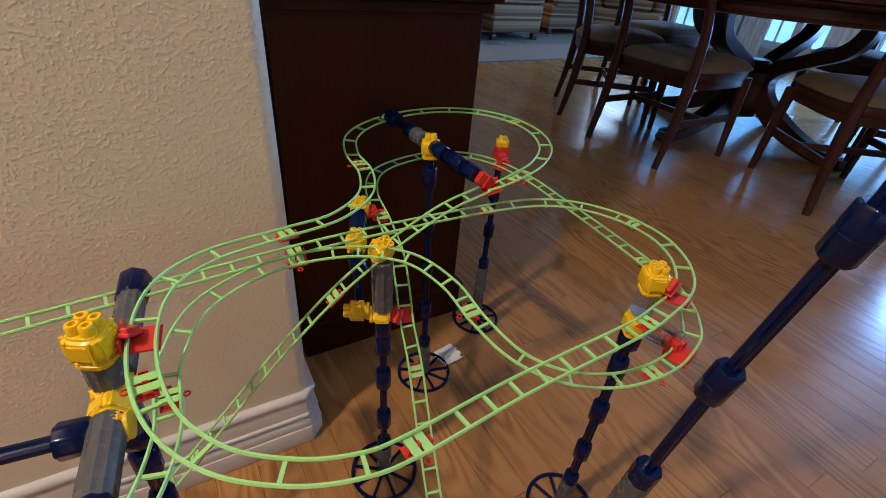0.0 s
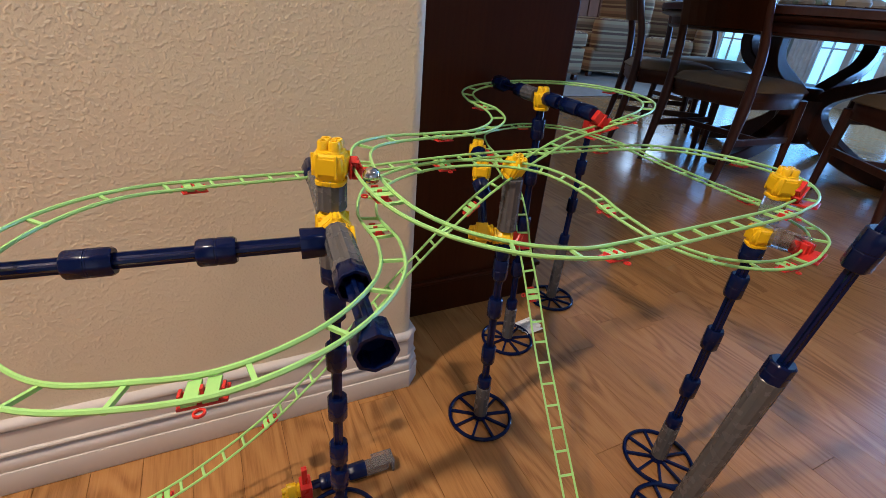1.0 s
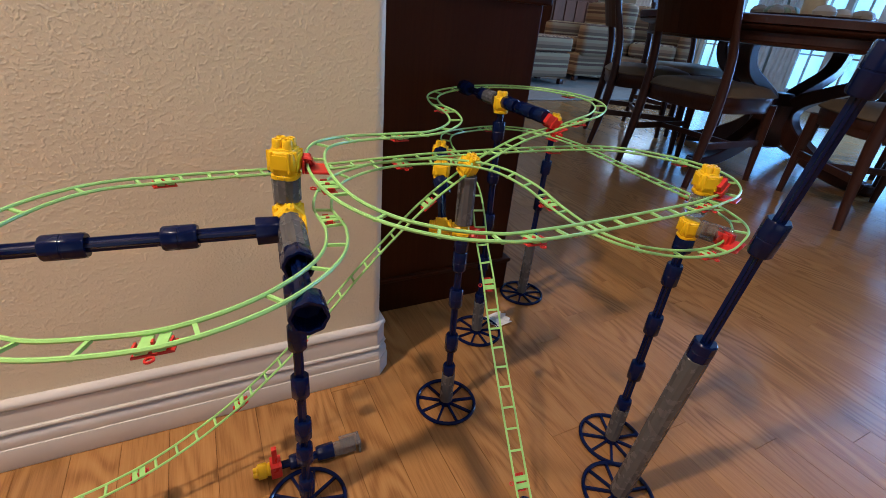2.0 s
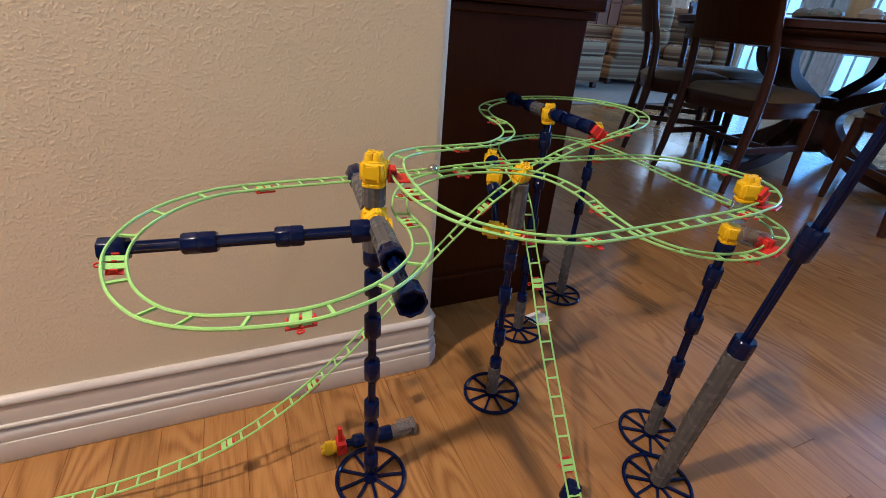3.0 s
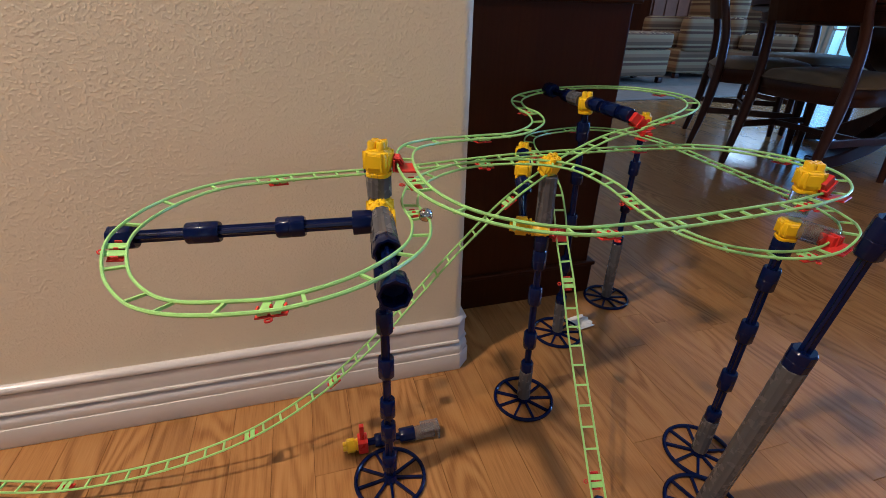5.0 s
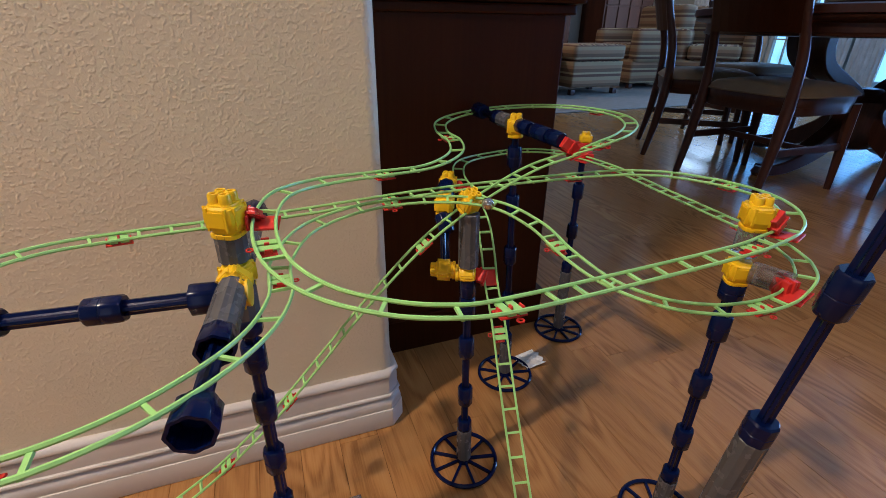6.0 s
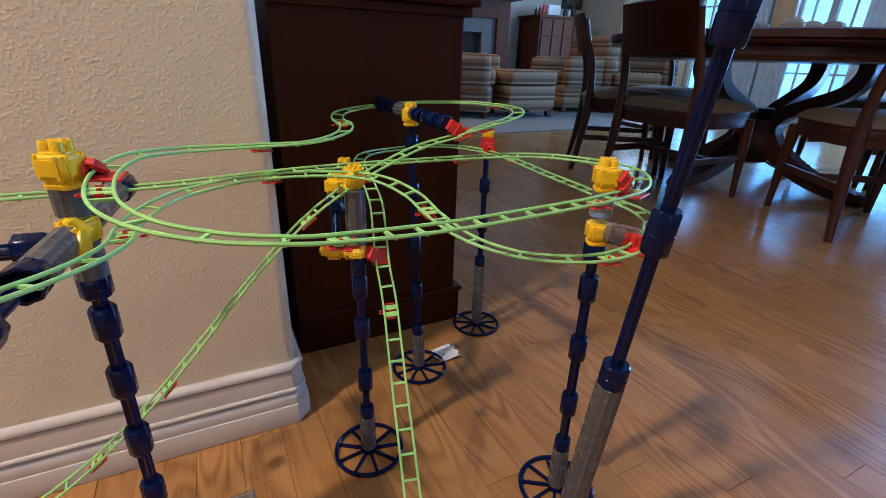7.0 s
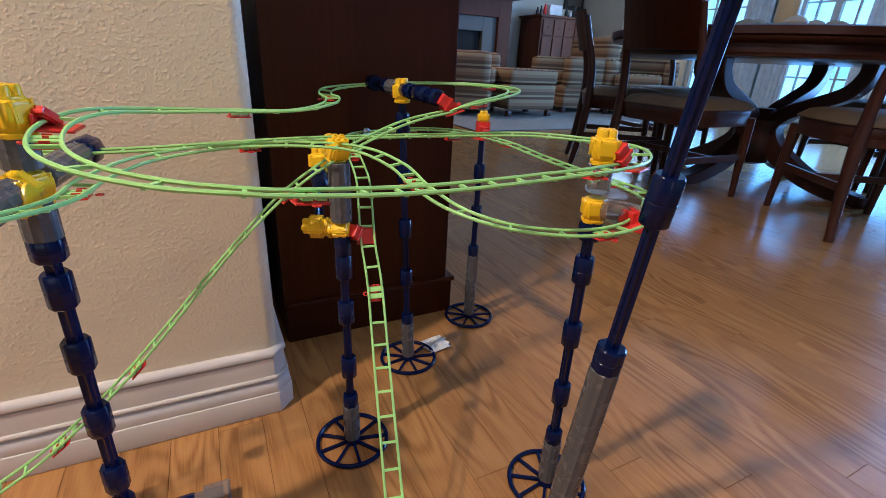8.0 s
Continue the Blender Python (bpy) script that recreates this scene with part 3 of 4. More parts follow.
# ---- supports ----
def wheel_base(t, p, r=0.06):
    bm = bmesh.new()
    n, k = 40, 8
    rings = []
    for i in range(n + 1):
        a = 2 * math.pi * i / n
        c = Vector(p) + Vector((math.cos(a), math.sin(a), 0)) * (r - 0.0035) + ZUP * 0.0042
        o = Vector((math.cos(a), math.sin(a), 0))
        rings.append([c + o * 0.0034 * math.cos(q * math.pi / 4 + 0.39) + ZUP * 0.0042 * math.sin(q * math.pi / 4 + 0.39) for q in range(k)])
    sweep(bm, None, rings)
    part("rim", bm, NAVY, t, smooth=True)
    for i in range(9):
        bm = bmesh.new()
        m = Matrix.Translation(p) @ Matrix.Rotation(2 * math.pi * i / 9 + 0.3, 4, "Z")
        block(bm, m, 0.010, -0.0022, 0.0006, r - 0.005, 0.0022, 0.0062, 0.0008)
        part("spoke", bm, NAVY, t)
    bm = bmesh.new()
    lathe(bm, p, ZUP, [(0.0005, 0.0125), (0.006, 0.0125), (0.009, 0.011), (0.014, 0.010)], 16)
    part("hub", bm, NAVY, t, smooth=True)


def rod(t, p, q):
    """Thin four-ribbed navy rod."""
    bm = bmesh.new()
    tube(bm, p, q, 0.0056, 16, 0.0, (0.20, 4))
    return part("rod", bm, NAVY, t)


def collar(t, p, axis, length=0.034, r=0.0118):
    bm = bmesh.new()
    axis = Vector(axis).normalized()
    h = length / 2
    lathe(bm, p, axis, [(-h, r * 0.60), (-h, r * 0.86), (-h + 0.0022, r * 0.985), (-0.0011, r), (-0.0006, r * 0.965), (0.0006, r * 0.965), (0.0011, r), (h - 0.0022, r * 0.985), (h, r * 0.86), (h, r * 0.60)], 32, 0.0, (0.034, 8, "round"))
    return part("collar", bm, NAVY, t, smooth=True)


def socket(t, p, q, r=0.0135):
    """Eight-lobed navy end cap with a hollow mouth at q."""
    p, q = Vector(p), Vector(q)
    d = (q - p).length
    bm = bmesh.new()
    lathe(bm, p, q - p, [(0, r * 0.60), (0, r * 0.84), (0.0025, r * 0.98), (d - 0.001, r * 1.02), (d, r), (d, r * 0.84), (d - 0.016, r * 0.76)], 32, 0.0, (0.045, 8, "round"))
    return part("end_cap", bm, NAVY, t, smooth=True)


def grey_tube(t, p, q, r=0.0125, mat=None, label=""):
    bm = bmesh.new()
    tube(bm, p, q, r, 24, 0.001, (0.030, 12))
    return part("tube", bm, mat or GREY, t, label)


def yellow_joint(t, p, axis, h=0.040, r=0.0170, prongs=True):
    """Yellow connector: a barrel with flattened sides, a lip below, raised side panels and a narrower crown of lugs."""
    p, (u, v, w) = Vector(p), basis(axis)
    bm = bmesh.new()
    k, r = h / 2, r * 0.84
    n = 24

    def ring(hh, rr, power):
        pts = []
        for i in range(n):
            a = 2 * math.pi * i / n
            c, d = math.cos(a), math.sin(a)
            q = (abs(c) ** power + abs(d) ** power) ** (-1 / power)
            pts.append(p + w * hh + (u * c + v * d) * q * r * rr)
        return pts
    rings = [ring(k * hh, rr, power) for hh, rr, power in ((-1.0, 0.66, 3), (-0.99, 0.86, 3), (-0.95, 0.90, 3.4), (-0.78, 0.90, 3.4), (-0.74, 0.80, 3.2), (-0.62, 0.82, 3.6), (-0.52, 0.94, 4), (-0.20, 1.0, 4.4), (0.16, 1.0, 4.4), (0.40, 0.94, 4), (0.48, 0.80, 3.2), (0.56, 0.78, 3), (0.60, 0.62, 2.6))]
    sweep(bm, None, rings)
    ob = part("connector", bm, YELLOW, t, "ribbed yellow plastic connector", smooth=True)
    if prongs:
        for q in range(4):
            bm = bmesh.new()
            a = math.pi / 4 + math.pi / 2 * q
            c = p + (u * math.cos(a) + v * math.sin(a)) * r * 0.46
            lathe(bm, c, w, [(k * 0.50, r * 0.36), (k * 0.92, r * 0.35), (k * 1.0, r * 0.29), (k * 1.0, r * 0.17), (k * 0.82, r * 0.15)], 14)
            part("lug", bm, YELLOW, ob, smooth=True)
    for q in range(4):
        a = math.pi / 2 * q
        o, z = u * math.cos(a) + v * math.sin(a), -u * math.sin(a) + v * math.cos(a)
        m = Matrix((z, w, o)).transposed().to_4x4()
        m.translation = p + o * r * 0.99
        bm = bmesh.new()
        block(bm, m, -r * 0.50, -k * 0.40, -0.0009, r * 0.50, k * 0.30, 0.0004, 0.0004)
        part("panel", bm, YELLOW, ob)
        for x in (-0.56, 0.56):
            bm = bmesh.new()
            block(bm, m, r * x - 0.0011, -k * 0.56, -0.0030, r * x + 0.0011, k * 0.46, 0.0002, 0.0004)
            part("rib", bm, YELLOW, ob)
    return ob


def nearest(path, p):
    return min(range(len(path)), key=lambda i: (path[i] - Vector(p)).length_squared)


def red_arm(t, p, q, path):
    """Red bracket from a connector at p to the track near q, its saddle clasping the rails from below."""
    i = nearest(path, q)
    s, d = side_of(path, i)
    p = Vector(p)
    if s.dot(path[i] - p) < 0:
        s = -s
    u = s.cross(d) if s.cross(d).z > 0 else d.cross(s)
    m = Matrix((s, d, u)).transposed().to_4x4()
    m.translation = path[i]
    bm = bmesh.new()
    block(bm, m, -0.0125, -0.0135, -0.0068, 0.0125, 0.0135, -0.0044, 0.0008)
    block(bm, m, -0.0150, -0.0135, -0.0068, -0.0127, 0.0135, 0.0070, 0.0008)
    a = m @ Vector((-0.0145, 0, 0.0))
    w = (a - p).normalized()
    z = (ZUP - w * ZUP.dot(w)).normalized()
    mm = Matrix((w, z.cross(w), z)).transposed().to_4x4()
    mm.translation = p
    d = (a - p).length
    block(bm, mm, 0.0, -0.0095, -0.0085, d, 0.0095, 0.0085, 0.0012)
    block(bm, mm, d * 0.45, -0.0115, -0.0105, d * 0.45 + 0.0035, 0.0115, 0.0105, 0.0008)
    part("bracket", bm, RED, t, "red plastic track bracket")


def along(p, q, f):
    return Vector(p).lerp(Vector(q), f)


def post(base, top, label):
    return thing("support_post", base, label, "support post", "posts under the marble track")


# post beside the wall, with three side arms
B, T = Vector((-0.1954, 0.3402, 0)), Vector((-0.1892, 0.3389, 0.5498))
t = post(B, T, "navy and grey plastic post with yellow connectors and three side arms")
wheel_base(t, B)
up = T - B
rod(t, along(B, T, 0.015), along(B, T, 0.80))
for z in (0.045, 0.115, 0.165, 0.245, 0.325, 0.395):
    collar(t, along(B, T, z / 0.552), up, 0.035)
collar(t, along(B, T, 0.435 / 0.552), up, 0.022, 0.0135)
grey_tube(t, along(B, T, 0.444 / 0.552), along(B, T, 0.480 / 0.552), 0.0135)
low = along(B, T, 0.492 / 0.552)
yellow_joint(t, low, up, 0.034, 0.0165, False)
grey_tube(t, along(B, T, 0.505 / 0.552), along(B, T, 0.535 / 0.552), 0.0135)
yellow_joint(t, T - up.normalized() * 0.002, up, 0.040, 0.0178)
fore = Vector((0.415, -0.905, 0.0)).normalized()
aft = -fore
yellow_joint(t, low + fore * 0.02, fore, 0.030, 0.0155, False)
grey_tube(t, low + fore * 0.03, low + fore * 0.100, 0.0128)
socket(t, low + fore * 0.097, low + fore * 0.119, 0.0138)
rod(t, low + fore * 0.105, low + fore * 0.178)
socket(t, low + fore * 0.170, low + fore * 0.194, 0.0140)
grey_tube(t, low + aft * 0.02, low + aft * 0.125 + ZUP * 0.0, 0.0130)
socket(t, low + aft * 0.122, low + aft * 0.158, 0.0150)
west = Vector((-0.926, -0.378, -0.028)).normalized()
arm0 = low + fore * 0.036 - west * 0.002 - ZUP * 0.003
yellow_joint(t, arm0, west, 0.026, 0.0145, False)
socket(t, arm0 + west * 0.012, arm0 + west * 0.034, 0.0135)
rod(t, arm0 + west * 0.03, arm0 + west * 0.262)
collar(t, arm0 + west * 0.100, west, 0.030)
collar(t, arm0 + west * 0.190, west, 0.034)
socket(t, arm0 + west * 0.256, arm0 + west * 0.281, 0.0125)
red_arm(t, T + Vector((0.012, 0.016, -0.002)), (-0.160, 0.360, 0.541), COURSE)

# post in the middle of the loops
B, T = Vector((0.0023, 0.5774, 0)), Vector((-0.0039, 0.5809, 0.4872))
t = post(B, T, "navy and grey plastic post with paired yellow connectors")
wheel_base(t, B)
up = T - B
grey_tube(t, along(B, T, 0.02), along(B, T, 0.16))
collar(t, along(B, T, 0.175), up, 0.026)
rod(t, along(B, T, 0.17), along(B, T, 0.76))
for f in (0.31, 0.51, 0.66, 0.735):
    collar(t, along(B, T, f), up, 0.036)
mid = along(B, T, 0.775)
yellow_joint(t, mid, Vector((1, 0.1, 0)), 0.036, 0.0155, False)
yellow_joint(t, mid + Vector((-0.037, 0.004, 0)), Vector((-1, -0.1, 0)), 0.036, 0.0165)
grey_tube(t, along(B, T, 0.80), along(B, T, 0.965), 0.0140)
yellow_joint(t, T, Vector((0.35, -0.3, 0.9)), 0.034, 0.0165)
back = Vector((-0.044, 0.058, -0.028))
yellow_joint(t, T + back, ZUP, 0.034, 0.0165)
rod(t, T + back - ZUP * 0.01, mid + Vector((-0.035, 0.01, 0.01)))
collar(t, along(T + back, mid + Vector((-0.035, 0.01, 0.01)), 0.35), T + back - mid, 0.03)
yellow_joint(t, Vector((-0.0572, 0.7273, 0.4640)), ZUP, 0.034, 0.0165)
socket(t, T + back + Vector((0, 0.016, 0)), Vector((-0.0555, 0.6982, 0.4677)), 0.0125)
rod(t, Vector((-0.0556, 0.6933, 0.4676)), Vector((-0.0573, 0.7176, 0.4659)))
red_arm(t, Vector((-0.0441, 0.7323, 0.4600)), (-0.026, 0.740, 0.452), COURSE)
red_arm(t, mid + Vector((0.012, 0, 0)), (0.030, 0.598, 0.368), COURSE)

# post of the top loop with its long cross arm
B, T = Vector((0.0618, 0.8171, 0)), Vector((0.0453, 0.7919, 0.5502))
t = post(B, T, "navy plastic post with a yellow connector and a long cross arm")
wheel_base(t, B)
up = T - B
grey_tube(t, along(B, T, 0.02), along(B, T, 0.17))
collar(t, along(B, T, 0.185), up, 0.026)
rod(t, along(B, T, 0.18), along(B, T, 0.96))
for f in (0.36, 0.55, 0.74, 0.90):
    collar(t, along(B, T, f), up, 0.036)
yellow_joint(t, T - up.normalized() * 0.002, up, 0.038, 0.0170)
R0, R1 = Vector((-0.0316, 0.9109, 0.5524)), Vector((0.1181, 0.6910, 0.5470))
ax = R1 - R0
grey_tube(t, along(T, R0, 0.12), along(T, R0, 0.36), 0.0125)
rod(t, along(T, R0, 0.3), along(T, R0, 0.9))
collar(t, along(T, R0, 0.44), ax, 0.026)
socket(t, along(T, R0, 0.80), R0, 0.0135)
rod(t, along(T, R1, 0.1), along(T, R1, 0.9))
collar(t, along(T, R1, 0.20), ax, 0.034)
collar(t, along(T, R1, 0.55), ax, 0.040)
collar(t, along(T, R1, 0.84), ax, 0.030)
red_arm(t, along(T, R1, 0.95), (0.140, 0.698, 0.533), COURSE)
bm = bmesh.new()
lathe(bm, R0, aft, [(0.0, 0.008), (0.014, 0.006)], 10)
part("bracket", bm, RED, t, "red plastic track bracket")

# far post
B, T = Vector((0.1870, 1.0129, 0)), Vector((0.1864, 0.9963, 0.4802))
t = post(B, T, "slim navy and grey plastic post with a red and yellow head")
wheel_base(t, B)
up = T - B
grey_tube(t, along(B, T, 0.02), along(B, T, 0.36))
collar(t, along(B, T, 0.38), up, 0.030)
rod(t, along(B, T, 0.37), along(B, T, 0.94))
for f in (0.58, 0.78):
    collar(t, along(B, T, f), up, 0.034)
bm = bmesh.new()
block(bm, Matrix.Translation(T) @ Matrix.Rotation(0.3, 4, "Z"), -0.0125, -0.0125, -0.024, 0.0125, 0.0125, 0.002, 0.0015)
part("head", bm, RED, t, "square red plastic head")
yellow_joint(t, T + up.normalized() * 0.011, up, 0.024, 0.0150)
red_arm(t, T + Vector((-0.005, -0.012, -0.012)), (0.190, 0.965, 0.452), COURSE)

# post at the outer end of the big loop
B, T = Vector((0.3181, 0.5317, 0)), Vector((0.3116, 0.5133, 0.5223))
t = post(B, T, "navy and grey plastic post with two yellow connectors")
wheel_base(t, B)
up = T - B
grey_tube(t, along(B, T, 0.02), along(B, T, 0.17))
collar(t, along(B, T, 0.185), up, 0.026)
rod(t, along(B, T, 0.18), along(B, T, 0.82))
for f in (0.34, 0.53, 0.71):
    collar(t, along(B, T, f), up, 0.036)
collar(t, along(B, T, 0.81), up, 0.024, 0.0135)
yellow_joint(t, along(B, T, 0.865), up, 0.036, 0.0160, False)
grey_tube(t, along(B, T, 0.90), along(B, T, 0.965), 0.0130, CLEAR, "smoky clear plastic tube")
yellow_joint(t, T - up.normalized() * 0.002, up, 0.038, 0.0170)
lowr = along(B, T, 0.865)
outw = Vector((0.80, -0.60, 0)).normalized()
grey_tube(t, lowr + outw * 0.012, lowr + outw * 0.052, 0.0130, CLEAR, "smoky clear plastic tube")
red_arm(t, lowr + outw * 0.050, (0.348, 0.470, 0.456), COURSE)
red_arm(t, T + outw * 0.012, (0.345, 0.507, 0.508), COURSE)

# tall leaning post
B, J, E = Vector((0.3010, 0.4194, 0)), Vector((0.3213, 0.3987, 0.3278)), Vector((0.3567, 0.3324, 1.0171))
t = post(B, J, "tall leaning navy and grey plastic mast")
wheel_base(t, B)
grey_tube(t, along(B, J, 0.03), along(B, J, 0.96), 0.0150)
collar(t, J, J - B, 0.030, 0.0150)
A, C = Vector((0.3306, 0.3846, 0.4989)), Vector((0.3380, 0.3587, 0.6757))
rod(t, J, A)
rod(t, A, C)
rod(t, C, E)
collar(t, A, C - A, 0.046, 0.0134)
collar(t, C, C - A, 0.046, 0.0134)
collar(t, along(C, E, 0.5), E - C, 0.046, 0.0134)

# loose pieces lying by the wall post
L0, L1 = Vector((-0.2807, 0.3734, 0.0145)), Vector((-0.1462, 0.4477, 0.0145))
t = thing("loose_arm", L0 - ZUP * 0.0145, "loose navy rod with yellow, red and clear ends on floor", "toy part")
ax = L1 - L0
yellow_joint(t, L0, -ax, 0.026, 0.0140)
rod(t, along(L0, L1, 0.08), along(L0, L1, 0.72))
collar(t, along(L0, L1, 0.34), ax, 0.020)
socket(t, along(L0, L1, 0.56), along(L0, L1, 0.74), 0.0130)
grey_tube(t, along(L0, L1, 0.72), along(L0, L1, 0.98), 0.0118, CLEAR, "clear ribbed plastic tube")
bm = bmesh.new()
m = Matrix.Translation(L1 - ax.normalized() * 0.010) @ Matrix.Rotation(math.atan2(ax.y, ax.x), 4, "Z")
block(bm, m, -0.018, -0.0125, 0.0090, 0.016, 0.0125, 0.0135, 0.0012)
block(bm, m, 0.0125, -0.0125, -0.0125, 0.016, 0.0125, 0.0088, 0.0012)
part("end_clip", bm, CLEAR, t, "clear plastic clip on the tube's end")
bm = bmesh.new()
m = Matrix.Translation(L0) @ Matrix.Rotation(math.atan2(ax.y, ax.x), 4, "Z")
block(bm, m, 0.013, -0.0125, -0.0125, 0.030, 0.0125, 0.0125, 0.0015)
block(bm, m, 0.017, -0.004, 0.0125, 0.025, 0.004, 0.044, 0.0012)
part("bracket", bm, RED, t, "red plastic bracket with an upright lever")

# low foot that holds the ramp's end near the wall
F = Vector((-0.8901, 0.1581, 0))
t = thing("ramp_foot", F, "small navy foot with red bracket and yellow cap holding the ramp", "support post")
bm = bmesh.new()
lathe(bm, F, ZUP, [(0.0, 0.014), (0.003, 0.017), (0.011, 0.017), (0.013, 0.013)], 12)
part("foot", bm, NAVY, t)
bm = bmesh.new()
block(bm, Matrix.Translation(F), -0.011, -0.011, 0.010, 0.011, 0.011, 0.046, 0.0012)
block(bm, Matrix.Translation(F), -0.017, -0.040, 0.0130, 0.017, -0.011, 0.0155, 0.0006)
part("bracket", bm, RED, t, "red plastic track bracket")
yellow_joint(t, F + Vector((0.004, 0.008, 0.060)), ZUP, 0.030, 0.0185)

# foot under the last drop
F, H = Vector((0.0991, 0.2944, 0)), Vector((0.1256, 0.3215, 0.0715))
t = thing("drop_foot", F, "short leaning navy post under the end of the last drop", "support post")
bm = bmesh.new()
lathe(bm, F, ZUP, [(0.0, 0.016), (0.004, 0.018), (0.010, 0.018), (0.014, 0.010)], 12)
part("foot", bm, NAVY, t)
rod(t, along(F, H, 0.08), along(F, H, 0.9))
collar(t, H, H - F, 0.030, 0.0135)

# crumpled wrapper on the floor
bm = bmesh.new()
g, size = 12, 0.05
grid = [[None] * (g + 1) for _ in range(g + 1)]
for i in range(g + 1):
    for j in range(g + 1):
        x, y = (i / g - 0.5) * size * 1.1, (j / g - 0.5) * size
        n = noise.noise(Vector((x * 70, y * 70, 3.1))) * 0.007 + noise.noise(Vector((x * 180, y * 180, 1.1))) * 0.003
        grid[i][j] = bm.verts.new((x + n, y - n, 0.009 + n))
for i in range(g):
    for j in range(g):
        bm.faces.new((grid[i][j], grid[i + 1][j], grid[i + 1][j + 1], grid[i][j + 1]))
ext = bmesh.ops.extrude_face_region(bm, geom=bm.faces[:])
bmesh.ops.translate(bm, verts=[v for v in ext["geom"] if isinstance(v, bmesh.types.BMVert)], vec=(0, 0, 0.0012))
lowest = min(v.co.z for v in bm.verts)
bmesh.ops.translate(bm, verts=bm.verts, vec=(0, 0, 0.0006 - lowest))
ob = part("wrapper", bm, SHEER)
ob.location, ob.rotation_euler = (0.117, 0.872, 0), (0, 0, 0.7)
tagged(ob, "crumpled clear plastic wrapper lying on the floor", "wrapper")

# the marble
bm = bmesh.new()
bmesh.ops.create_uvsphere(bm, u_segments=32, v_segments=20, radius=0.0079)
marble = tagged(part("marble", bm, STEEL, smooth=True), "polished steel marble rolling on the track", "marble")


# ---- dining set ----
TABLE = Vector((1.84, 2.92, 0))


def dining_table():
    t = thing("dining_table", TABLE, "round dark walnut dining table on a curved pedestal", "table")
    bm = bmesh.new()
    lathe(bm, TABLE, ZUP, [(0.730, 0.865), (0.736, 0.890), (0.744, 0.898), (0.753, 0.888), (0.758, 0.905), (0.788, 0.905), (0.794, 0.893)], 96)
    part("tabletop", bm, WALNUT, t, smooth=True)
    bm = bmesh.new()
    lathe(bm, TABLE, ZUP, [(0.668, 0.820), (0.672, 0.838), (0.682, 0.842), (0.688, 0.832), (0.722, 0.832), (0.7295, 0.85)], 96)
    part("apron", bm, WALNUT, t, smooth=True)
    for i in range(4):
        a = radians(29 + 90 * i)
        o = Vector((math.cos(a), math.sin(a), 0))
        bm = bmesh.new()
        blade(bm, [TABLE + o * r + ZUP * z for r, z in ((0.46, 0.678), (0.455, 0.61), (0.40, 0.53), (0.26, 0.46), (0.13, 0.39), (0.085, 0.31), (0.13, 0.21), (0.28, 0.11), (0.46, 0.045), (0.62, 0.028))], o.cross(ZUP), 0.044, [0.036, 0.036, 0.034, 0.036, 0.044, 0.050, 0.050, 0.044, 0.036, 0.026])
        part("pedestal_leg", bm, WALNUT, t, smooth=True)
    bm = bmesh.new()
    lathe(bm, TABLE, ZUP, [(0.10, 0.05), (0.12, 0.11), (0.17, 0.13), (0.23, 0.115), (0.36, 0.125), (0.42, 0.06)], 24)
    part("pedestal_hub", bm, WALNUT, t, smooth=True)
    for i in range(4):
        a = radians(29 + 90 * i)
        o = TABLE + Vector((math.cos(a), math.sin(a), 0)) * 0.61
        bm = bmesh.new()
        lathe(bm, o, ZUP, [(0.001, 0.035), (0.02, 0.045), (0.05, 0.03)], 14)
        part("foot", bm, WALNUT, t, smooth=True)
    return t


dining_table()


